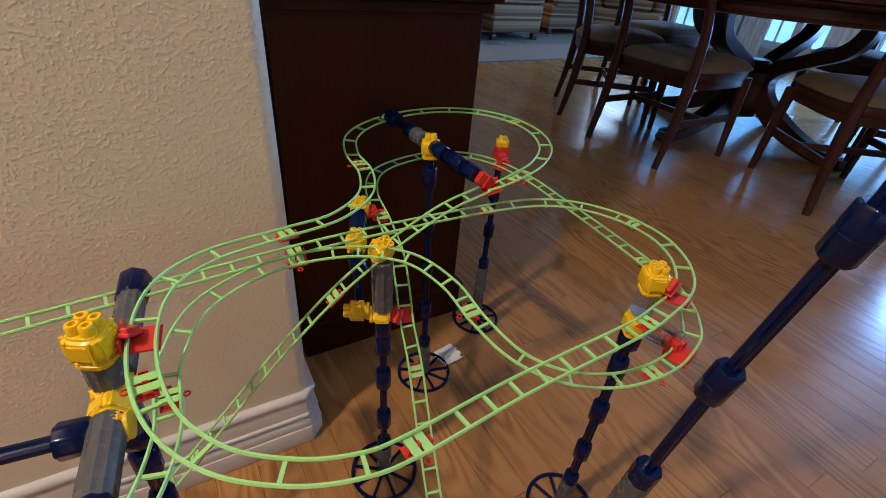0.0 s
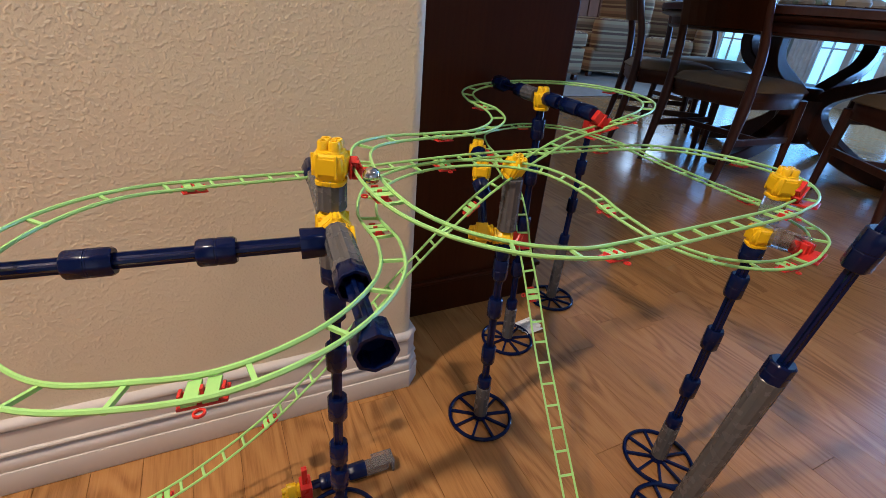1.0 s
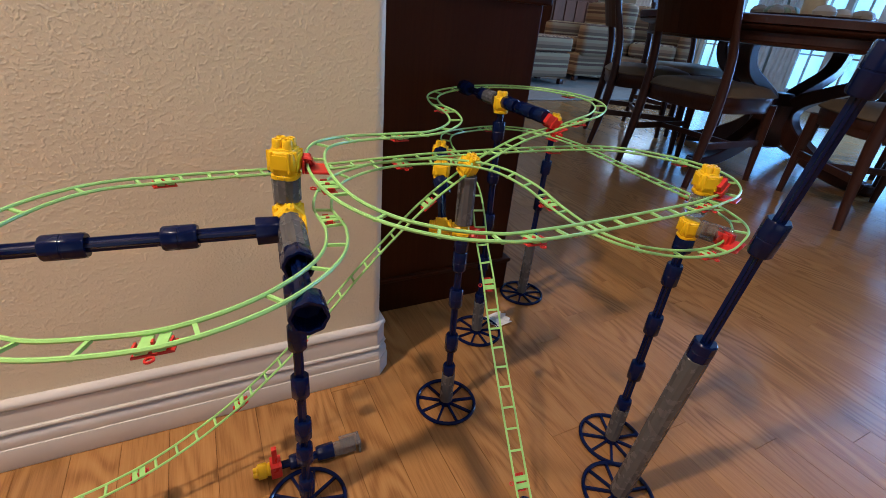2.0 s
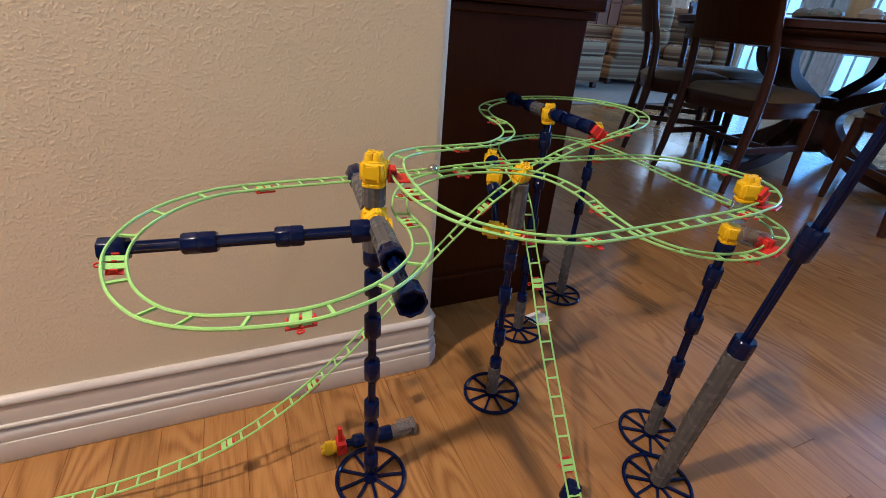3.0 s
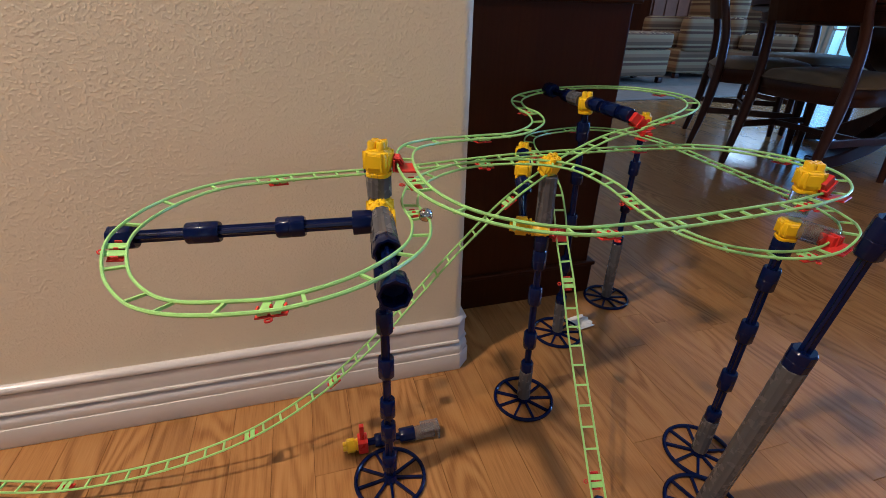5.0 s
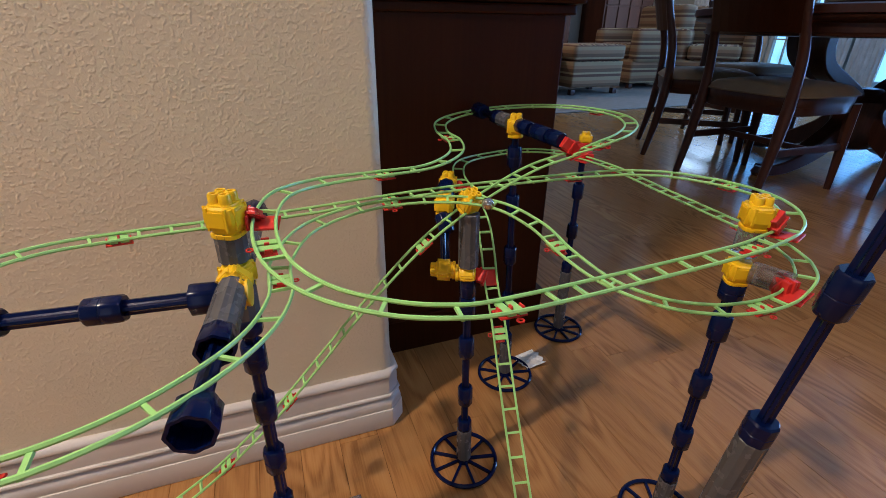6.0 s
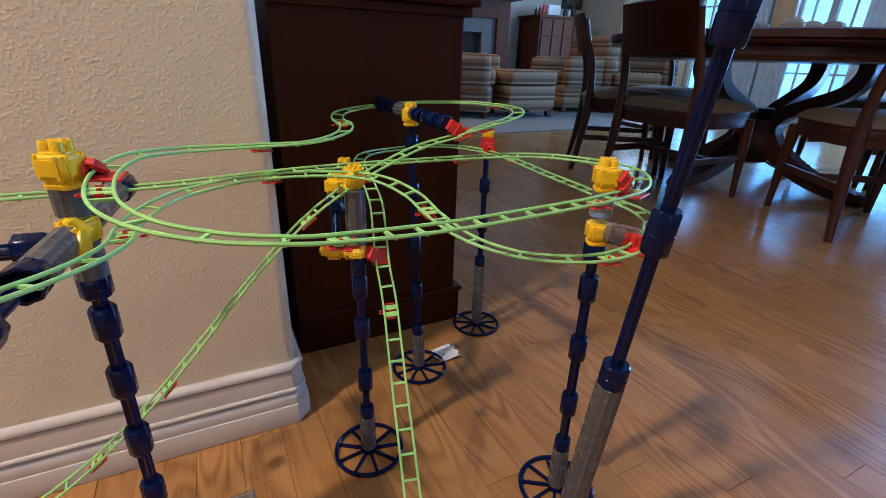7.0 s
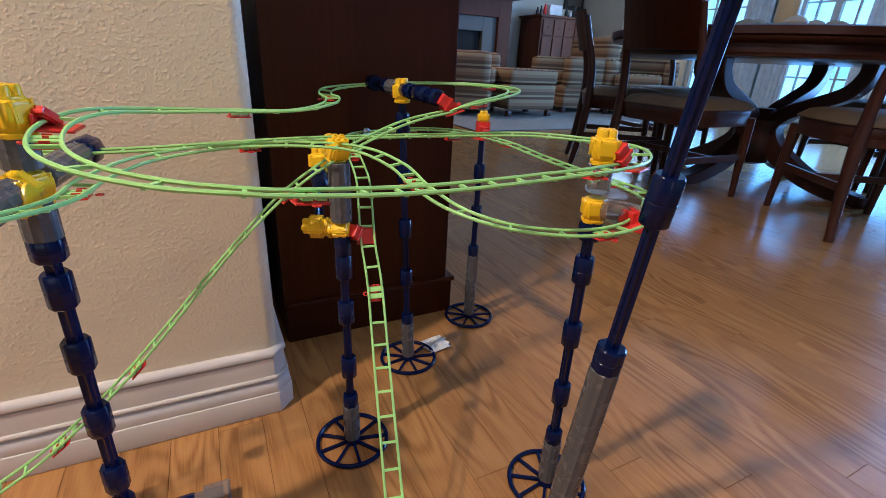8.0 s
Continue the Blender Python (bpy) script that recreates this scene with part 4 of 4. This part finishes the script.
def dining_chair():
    """Built facing +y at the origin."""
    c = thing("dining_chair", (0, 0, 0), "dark walnut dining chair with an olive padded seat", "chair", "chairs round the dining table")
    I = Matrix.Identity(4)
    for sx in (-1, 1):
        bm = bmesh.new()
        bent(bm, [(sx * 0.225, -0.27, 0.0), (sx * 0.222, -0.235, 0.2), (sx * 0.218, -0.215, 0.42), (sx * 0.215, -0.225, 0.6), (sx * 0.205, -0.262, 0.74), (sx * 0.200, -0.300, 0.885)], [0.016, 0.021, 0.026, 0.022, 0.020, 0.018], 10, 1.0, 0.04)
        part("back_leg", bm, WALNUT, c, smooth=True)
        bm = bmesh.new()
        bent(bm, [(sx * 0.225, 0.235, 0.0), (sx * 0.222, 0.225, 0.22), (sx * 0.218, 0.212, 0.43)], [0.015, 0.021, 0.027], 8, 1.0, 0.05)
        part("front_leg", bm, WALNUT, c, smooth=True)
    bm = bmesh.new()
    rings = []
    for z, k in ((0.362, 0.955), (0.366, 0.97), (0.395, 0.97), (0.400, 0.985), (0.432, 0.99), (0.4375, 0.98)):
        ring = []
        for i in range(40):
            a = 2 * math.pi * i / 40
            x, y = math.cos(a), math.sin(a)
            q = (abs(x) ** 4.5 + abs(y) ** 4.5) ** (-1 / 4.5)
            ring.append(Vector((x * q * 0.252 * k, y * q * 0.245 * k + 0.008, z)))
        rings.append(ring)
    sweep(bm, None, rings)
    part("seat_frame", bm, WALNUT, c, smooth=True)
    for sx in (-1, 1):
        bm = bmesh.new()
        block(bm, I, sx * 0.222 - 0.009, -0.225, 0.190, sx * 0.222 + 0.009, 0.220, 0.222, 0.004)
        part("side_stretcher", bm, WALNUT, c)
    bm = bmesh.new()
    block(bm, I, -0.212, -0.010, 0.192, 0.212, 0.008, 0.220, 0.004)
    part("cross_stretcher", bm, WALNUT, c)
    bm = bmesh.new()
    n = 16
    top = [[None] * (n + 1) for _ in range(n + 1)]
    for i in range(n + 1):
        for j in range(n + 1):
            x, y = (i / n - 0.5) * 2, (j / n - 0.5) * 2
            q = max(abs(x), abs(y)) / max(1e-6, (abs(x) ** 4 + abs(y) ** 4) ** 0.25)
            e = max(0.0, 1 - (abs(x * q) ** 4 + abs(y * q) ** 4))
            top[i][j] = bm.verts.new((x * q * 0.262, y * q * 0.255 + 0.012, 0.444 + 0.044 * e ** 0.5))
    for i in range(n):
        for j in range(n):
            bm.faces.new((top[i][j], top[i + 1][j], top[i + 1][j + 1], top[i][j + 1]))
    ext = bmesh.ops.extrude_face_region(bm, geom=bm.faces[:])
    for v in ext["geom"]:
        if isinstance(v, bmesh.types.BMVert):
            v.co.z = 0.438
    bmesh.ops.recalc_face_normals(bm, faces=bm.faces[:])
    part("seat_pad", bm, SEAT_CLOTH, c, "olive brown padded seat", smooth=True)
    # curved panel back
    bm = bmesh.new()
    rings = []
    for k in range(9):
        x = (k / 8 - 0.5) * 0.41
        bow = -0.035 * (1 - (x / 0.205) ** 2)
        y0, y1 = -0.236 + bow, -0.305 + bow
        rings.append([Vector((x, y0 - 0.012, 0.685)), Vector((x, y1, 0.897 + 0.010 * (1 - (x / 0.205) ** 2))), Vector((x, y1 - 0.018, 0.897)), Vector((x, y0 - 0.030, 0.685))])
    sweep(bm, None, rings)
    bmesh.ops.recalc_face_normals(bm, faces=bm.faces[:])
    part("back_panel", bm, CHERRY, c, "curved dark wood back panel")
    return c


first = dining_chair()
seats = [(1.22, 2.515, 30.5), (1.085, 3.145, -8), (1.845, 2.05, 85), (1.57, 3.71, -69), (2.61, 3.07, 191), (2.50, 2.43, 143)]
x, y, face = seats[0]
first.matrix_basis = pose(x, y, 0, 0, 0, face - 90)
for x, y, face in seats[1:]:
    copy_thing(first, pose(x, y, 0, 0, 0, face - 90))


# bowl of stones on the table
bowl_at = TABLE + Vector((-0.09, -0.12, 0.7945))
t = thing("stone_tray", bowl_at, "wide shallow tray holding pale and greenish rounded stones", "tray")
bm = bmesh.new()
lathe(bm, bowl_at, ZUP, [(0.0, 0.20), (0.005, 0.25), (0.022, 0.285), (0.026, 0.285), (0.014, 0.25), (0.008, 0.08)], 48)
part("tray", bm, WALNUT, t, smooth=True)
rnd = random.Random(4)
for i in range(38):
    a, r = rnd.uniform(0, 6.28), 0.25 * rnd.uniform(0.20, 1) ** 0.5
    bm = bmesh.new()
    s = rnd.uniform(0.032, 0.046)
    lathe(bm, bowl_at + Vector((math.cos(a) * r, math.sin(a) * r, 0.010)), ZUP, [(0.0, s * 0.4), (s * 0.3, s * 0.95), (s * 0.75, s), (s * 1.2, s * 0.7), (s * 1.4, s * 0.2)], 12)
    bmesh.ops.scale(bm, verts=bm.verts, vec=(rnd.uniform(0.85, 1.25), rnd.uniform(0.85, 1.15), 1), space=Matrix.Translation(-bowl_at - Vector((math.cos(a) * r, math.sin(a) * r, 0))))
    part("stone", bm, (PALE_STONE, TAN_STONE, GREEN_STONE)[i % 3], t, smooth=True)


# pillar candle in the middle of the tray
bm = bmesh.new()
lathe(bm, bowl_at + ZUP * 0.0085, ZUP, [(0.0, 0.050), (0.004, 0.053), (0.225, 0.053), (0.232, 0.050), (0.228, 0.040), (0.222, 0.006), (0.235, 0.0015)], 32)
tagged(part("candle", bm, WAX, smooth=True), "thick cream pillar candle standing in the stone tray", "candle")


# ---- living room ----
bm = bmesh.new()
block(bm, ROOM, 2.1, 2.95, 0.0025, 5.6, 6.4, 0.012, 0.002)
tagged(part("rug", bm, RUG_CLOTH), "flat grey woven rug under the armchairs", "rug")


def at(x, y, yaw):
    return Matrix.Translation((x, y, 0.013)) @ Matrix.Rotation(radians(yaw), 4, "Z")


def upholstered(name, x, y, yaw, label, category, pieces):
    """A padded seat built in its own axes so that the stripes run with it."""
    t = new(name)
    t.matrix_basis = at(x, y, yaw)
    tagged(t, label, category)
    I = Matrix.Identity(4)
    for pname, box, r, mat in pieces:
        bm = bmesh.new()
        block(bm, I, *box, r)
        me = bpy.data.meshes.new(pname)
        for f in bm.faces:
            f.smooth = True
        bm.to_mesh(me)
        bm.free()
        me.materials.append(mat)
        ob = new(pname, me)
        ob.parent = t
    return t


FEET = [(sx, sy) for sx in (-1, 1) for sy in (-1, 1)]


def feet(w, d):
    return [("foot", (sx * w - 0.03, sy * d - 0.03, 0.0, sx * w + 0.03, sy * d + 0.03, 0.06), 0.006, WALNUT) for sx, sy in FEET]


def armchair(x, y, yaw):
    return upholstered("armchair", x, y, yaw, "striped upholstered armchair with rounded arms on the rug", "armchair", [
        ("base", (-0.40, -0.40, 0.06, 0.40, 0.40, 0.34), 0.03, STRIPED),
        ("cushion", (-0.28, -0.28, 0.34, 0.28, 0.43, 0.51), 0.05, STRIPED),
        ("arm", (-0.45, -0.40, 0.30, -0.28, 0.40, 0.68), 0.07, STRIPED),
        ("arm", (0.28, -0.40, 0.30, 0.45, 0.40, 0.68), 0.07, STRIPED),
        ("backrest", (-0.40, -0.46, 0.28, 0.40, -0.22, 0.95), 0.08, STRIPED)] + feet(0.34, 0.34))


def ottoman(x, y, yaw):
    return upholstered("ottoman", x, y, yaw, "striped upholstered ottoman on short dark feet", "ottoman", [
        ("base", (-0.33, -0.27, 0.08, 0.33, 0.27, 0.35), 0.02, STRIPED),
        ("cushion", (-0.34, -0.28, 0.352, 0.34, 0.28, 0.52), 0.05, STRIPED)] + feet(0.285, 0.22))


ottoman(0.675, 5.89, 31)
armchair(-0.03, 5.82, -100)
armchair(1.45, 6.86, 118)
armchair(2.33, 6.75, 160)


def chest():
    a, b = 4.70, 5.62
    t = thing("chest_of_drawers", room(a, b, 0), "dark wood chest with drawers and doors against the wall", "cabinet")
    bm = bmesh.new()
    block(bm, ROOM, a, b, 0.06, a + 0.89, b + 0.54, 1.25, 0.006)
    part("body", bm, MAHOGANY, t)
    bm = bmesh.new()
    block(bm, ROOM, a - 0.03, b - 0.03, 1.251, a + 0.92, b + 0.56, 1.285, 0.008)
    part("top", bm, MAHOGANY, t)
    bm = bmesh.new()
    block(bm, ROOM, a + 0.03, b + 0.03, 0.0, a + 0.86, b + 0.44, 0.06)
    part("plinth", bm, MAHOGANY, t)
    for k in range(4):
        x0 = a + 0.025 + k * 0.21
        bm = bmesh.new()
        block(bm, ROOM, x0 + 0.01, b - 0.018, 1.00, x0 + 0.20, b - 0.001, 1.22, 0.006)
        d = part("drawer", bm, MAHOGANY, t)
        bm = bmesh.new()
        lathe(bm, room(x0 + 0.105, b - 0.019, 1.11), room(0, -1) - room(0, 0), [(0, 0.006), (0.012, 0.012), (0.02, 0.008)], 12)
        part("knob", bm, CHROME_BLACK, d)
        bm = bmesh.new()
        block(bm, ROOM, x0 + 0.01, b - 0.018, 0.1, x0 + 0.20, b - 0.001, 0.98, 0.006)
        d = part("door", bm, MAHOGANY, t)
        bm = bmesh.new()
        lathe(bm, room(x0 + (0.17 if k % 2 == 0 else 0.04), b - 0.019, 0.5), room(0, -1) - room(0, 0), [(0, 0.006), (0.012, 0.012), (0.02, 0.008)], 12)
        part("knob", bm, CHROME_BLACK, d)
    return t


chest()
for da, h, r, mat in ((0.05, 0.11, 0.026, CHROME_BLACK), (0.12, 0.14, 0.024, CHROME_BLACK), (0.19, 0.17, 0.030, RED), (0.62, 0.15, 0.030, CHROME_BLACK), (0.70, 0.11, 0.028, WHITE_CLOTH), (0.79, 0.19, 0.040, CHROME_BLACK)):
    p = room(4.73 + da, 5.85, 1.2855)
    bm = bmesh.new()
    lathe(bm, p, ZUP, [(0, r * 0.8), (h * 0.1, r), (h * 0.6, r * 0.95), (h * 0.8, r * 0.5), (h, r * 0.45)], 14)
    tagged(part("jar", bm, mat, smooth=True), "white jar standing on the chest" if mat is WHITE_CLOTH else "small red bottle standing on the chest" if mat is RED else "small dark bottle standing on the chest", "jar", "jars on the chest")
bm = bmesh.new()
block(bm, ROOM, 4.98, 5.80, 1.2855, 5.22, 5.88, 1.45, 0.004)
tagged(part("gift_box", bm, WHITE_CLOTH), "white cardboard box standing on the chest", "box")


def fireplace():
    a, b = 2.6, 5.83
    t = thing("fireplace", room(a, b, 0), "dark wood fireplace surround with mottled stone and black firebox", "fireplace")
    for name, box, mat in (
            ("pilaster", (a, b, 0, a + 0.22, b + 0.37, 1.45), MAHOGANY), ("pilaster", (a + 1.47, b, 0, a + 1.69, b + 0.37, 1.45), MAHOGANY),
            ("frieze", (a + 0.22, b, 1.2, a + 1.47, b + 0.37, 1.45), MAHOGANY), ("mantel_shelf", (a - 0.1, b - 0.14, 1.451, a + 1.80, b + 0.37, 1.54), MAHOGANY),
            ("stone_surround", (a + 0.22, b + 0.05, 0, a + 0.46, b + 0.37, 1.2), STONE), ("stone_surround", (a + 1.23, b + 0.05, 0, a + 1.47, b + 0.37, 1.2), STONE),
            ("stone_surround", (a + 0.46, b + 0.05, 1.0, a + 1.23, b + 0.37, 1.2), STONE), ("firebox", (a + 0.46, b + 0.12, 0, a + 1.23, b + 0.37, 1.0), SOOT)):
        bm = bmesh.new()
        block(bm, ROOM, *box[:3], *box[3:], 0.006)
        part(name, bm, mat, t)
    return t


fireplace()
bm = bmesh.new()
block(bm, ROOM, 5.55, 6.155, 1.45, 5.95, 6.198, 1.95, 0.004)
pic = tagged(part("picture", bm, CHROME_BLACK), "dark framed picture hanging on the cream wall", "picture")
bm = bmesh.new()
block(bm, ROOM, 5.61, 6.148, 1.51, 5.89, 6.154, 1.89)
part("print", bm, STONE, pic, "muted olive print")

LENS, nt_l, p_l = material("frosted_lamp_lens")
p_l.inputs["Emission Color"].default_value, p_l.inputs["Emission Strength"].default_value = (1.0, 0.84, 0.66, 1), 4.0
# fixtures out of view; the living room's one is only an added fill lamp
for x, y in DOWNLIGHTS:
    t = thing("ceiling_light", (x, y, 2.6), "unseen round recessed white ceiling lamp, switched on", "ceiling light", "ceiling lamps")
    bm = bmesh.new()
    lathe(bm, (x, y, 2.590), ZUP, [(0, 0.075), (0.003, 0.105), (0.0095, 0.105)], 32)
    part("trim", bm, WHITE, t, smooth=True)
    bm = bmesh.new()
    lathe(bm, (x, y, 2.5865), ZUP, [(0, 0.062), (0.003, 0.066)], 32)
    part("lens", bm, LENS, t)

# ---- floor boards, last ----
floor = new("floor")
floor.matrix_basis = ROOM
tagged(floor, "glossy oak strip floor with visible grain and butt joints", "floor", kind="structure")
bm = bmesh.new()
block(bm, Matrix.Identity(4), -4.8, -4.2, -0.05, 6.2, 7.2, -0.0025)
under = part("subfloor", bm, CHERRY)
under.parent = floor
PLANK = 0.07
LENGTHS = (0.42, 0.58, 0.74, 0.9)


def plank_mesh(length):
    bm = bmesh.new()
    g, e = 0.00018, 0.0004
    outer = [(g, g), (PLANK - g, g), (PLANK - g, length - g), (g, length - g)]
    inner = [(g + e, g + e), (PLANK - g - e, g + e), (PLANK - g - e, length - g - e), (g + e, length - g - e)]
    lo = [bm.verts.new((x, y, -0.0024)) for x, y in outer]
    md = [bm.verts.new((x, y, -0.0007)) for x, y in outer]
    hi = [bm.verts.new((x, y, 0.0)) for x, y in inner]
    for p, q in ((lo, md), (md, hi)):
        for i in range(4):
            bm.faces.new((p[i], p[(i + 1) % 4], q[(i + 1) % 4], q[i]))
    bm.faces.new(hi)
    me = bpy.data.meshes.new("plank")
    bm.to_mesh(me)
    bm.free()
    me.materials.append(OAK)
    return me


meshes = {length: plank_mesh(length) for length in LENGTHS}
rnd = random.Random(11)
verts, faces = [], []
near = 0
row = 0
a = -4.74
while a < 6.1:
    b = -4.15 - 0.16 * rnd.randrange(2) * 0.25
    while b < 6.0:
        length = rnd.choice(LENGTHS) if b > -4.0 else rnd.choice(LENGTHS) * rnd.choice((0.5, 0.75, 1.0))
        if near < 300 and -1.0 < a < 1.15 and -0.75 < b + length and b < 1.6 and not (a < -0.1 and b > 0.02):
            ob = new("plank", meshes[length])
            ob.parent = floor
            ob.location = (a, b, 0)
            near += 1
        else:
            g, e, n0 = 0.00018, 0.0004, len(verts)
            for x, y, z in ((g, g, -0.0007), (PLANK - g, g, -0.0007), (PLANK - g, length - g, -0.0007), (g, length - g, -0.0007), (g + e, g + e, 0), (PLANK - g - e, g + e, 0), (PLANK - g - e, length - g - e, 0), (g + e, length - g - e, 0)):
                verts.append((a + x, b + y, z))
            faces += [(n0 + i, n0 + (i + 1) % 4, n0 + 4 + (i + 1) % 4, n0 + 4 + i) for i in range(4)] + [(n0 + 4, n0 + 5, n0 + 6, n0 + 7)]
        b += length
    a += PLANK
me = bpy.data.meshes.new("floor_boards")
me.from_pydata(verts, [], faces)
me.materials.append(OAK)
boards = new("floor_boards", me)
boards.parent = floor
tagged(boards, kind="stuff")


# ---- what moves ----
MARBLE_AT = [(0.0, 0.569), (0.2, 0.702), (0.3, 0.772), (0.4, 0.848), (0.6, 0.983), (0.8, 1.099), (0.9, 1.159), (1.0, 1.227), (1.1, 1.294), (1.3, 1.43), (1.5, 1.553), (1.6, 1.611), (1.8, 1.723), (2.2, 1.981), (2.6, 2.292), (2.9, 2.512), (3.1, 2.622), (3.3, 2.725), (3.4, 2.776), (3.5, 2.832), (3.6, 2.887), (3.8, 2.978), (4.0, 3.056), (4.2, 3.153), (4.5, 3.288), (4.9, 3.464), (5.3, 3.63), (5.5, 3.706), (5.8, 3.813), (6.1, 3.934), (6.3, 4.039), (6.5, 4.16), (6.8, 4.365), (7.1, 4.587), (7.3, 4.731), (7.5, 4.821), (7.8, 4.983), (8.0, 5.122)]


def motions():
    rows = []
    for s, now in ((s, now) for now, s in MARBLE_AT):
        i = max(1, min(len(COURSE) - 2, int(s / 0.006)))
        f = s / 0.006 - i
        c = COURSE[i].lerp(COURSE[i + 1], f)
        side, d = side_of(COURSE, i)
        up = d.cross(side) if d.cross(side).z > 0 else side.cross(d)
        rows.append((now, Matrix.Translation(c + up * 0.0030) @ Matrix.Rotation(math.atan2(d.y, d.x) % 0.6, 4, "Z")))
    walk(marble, rows)


motions()
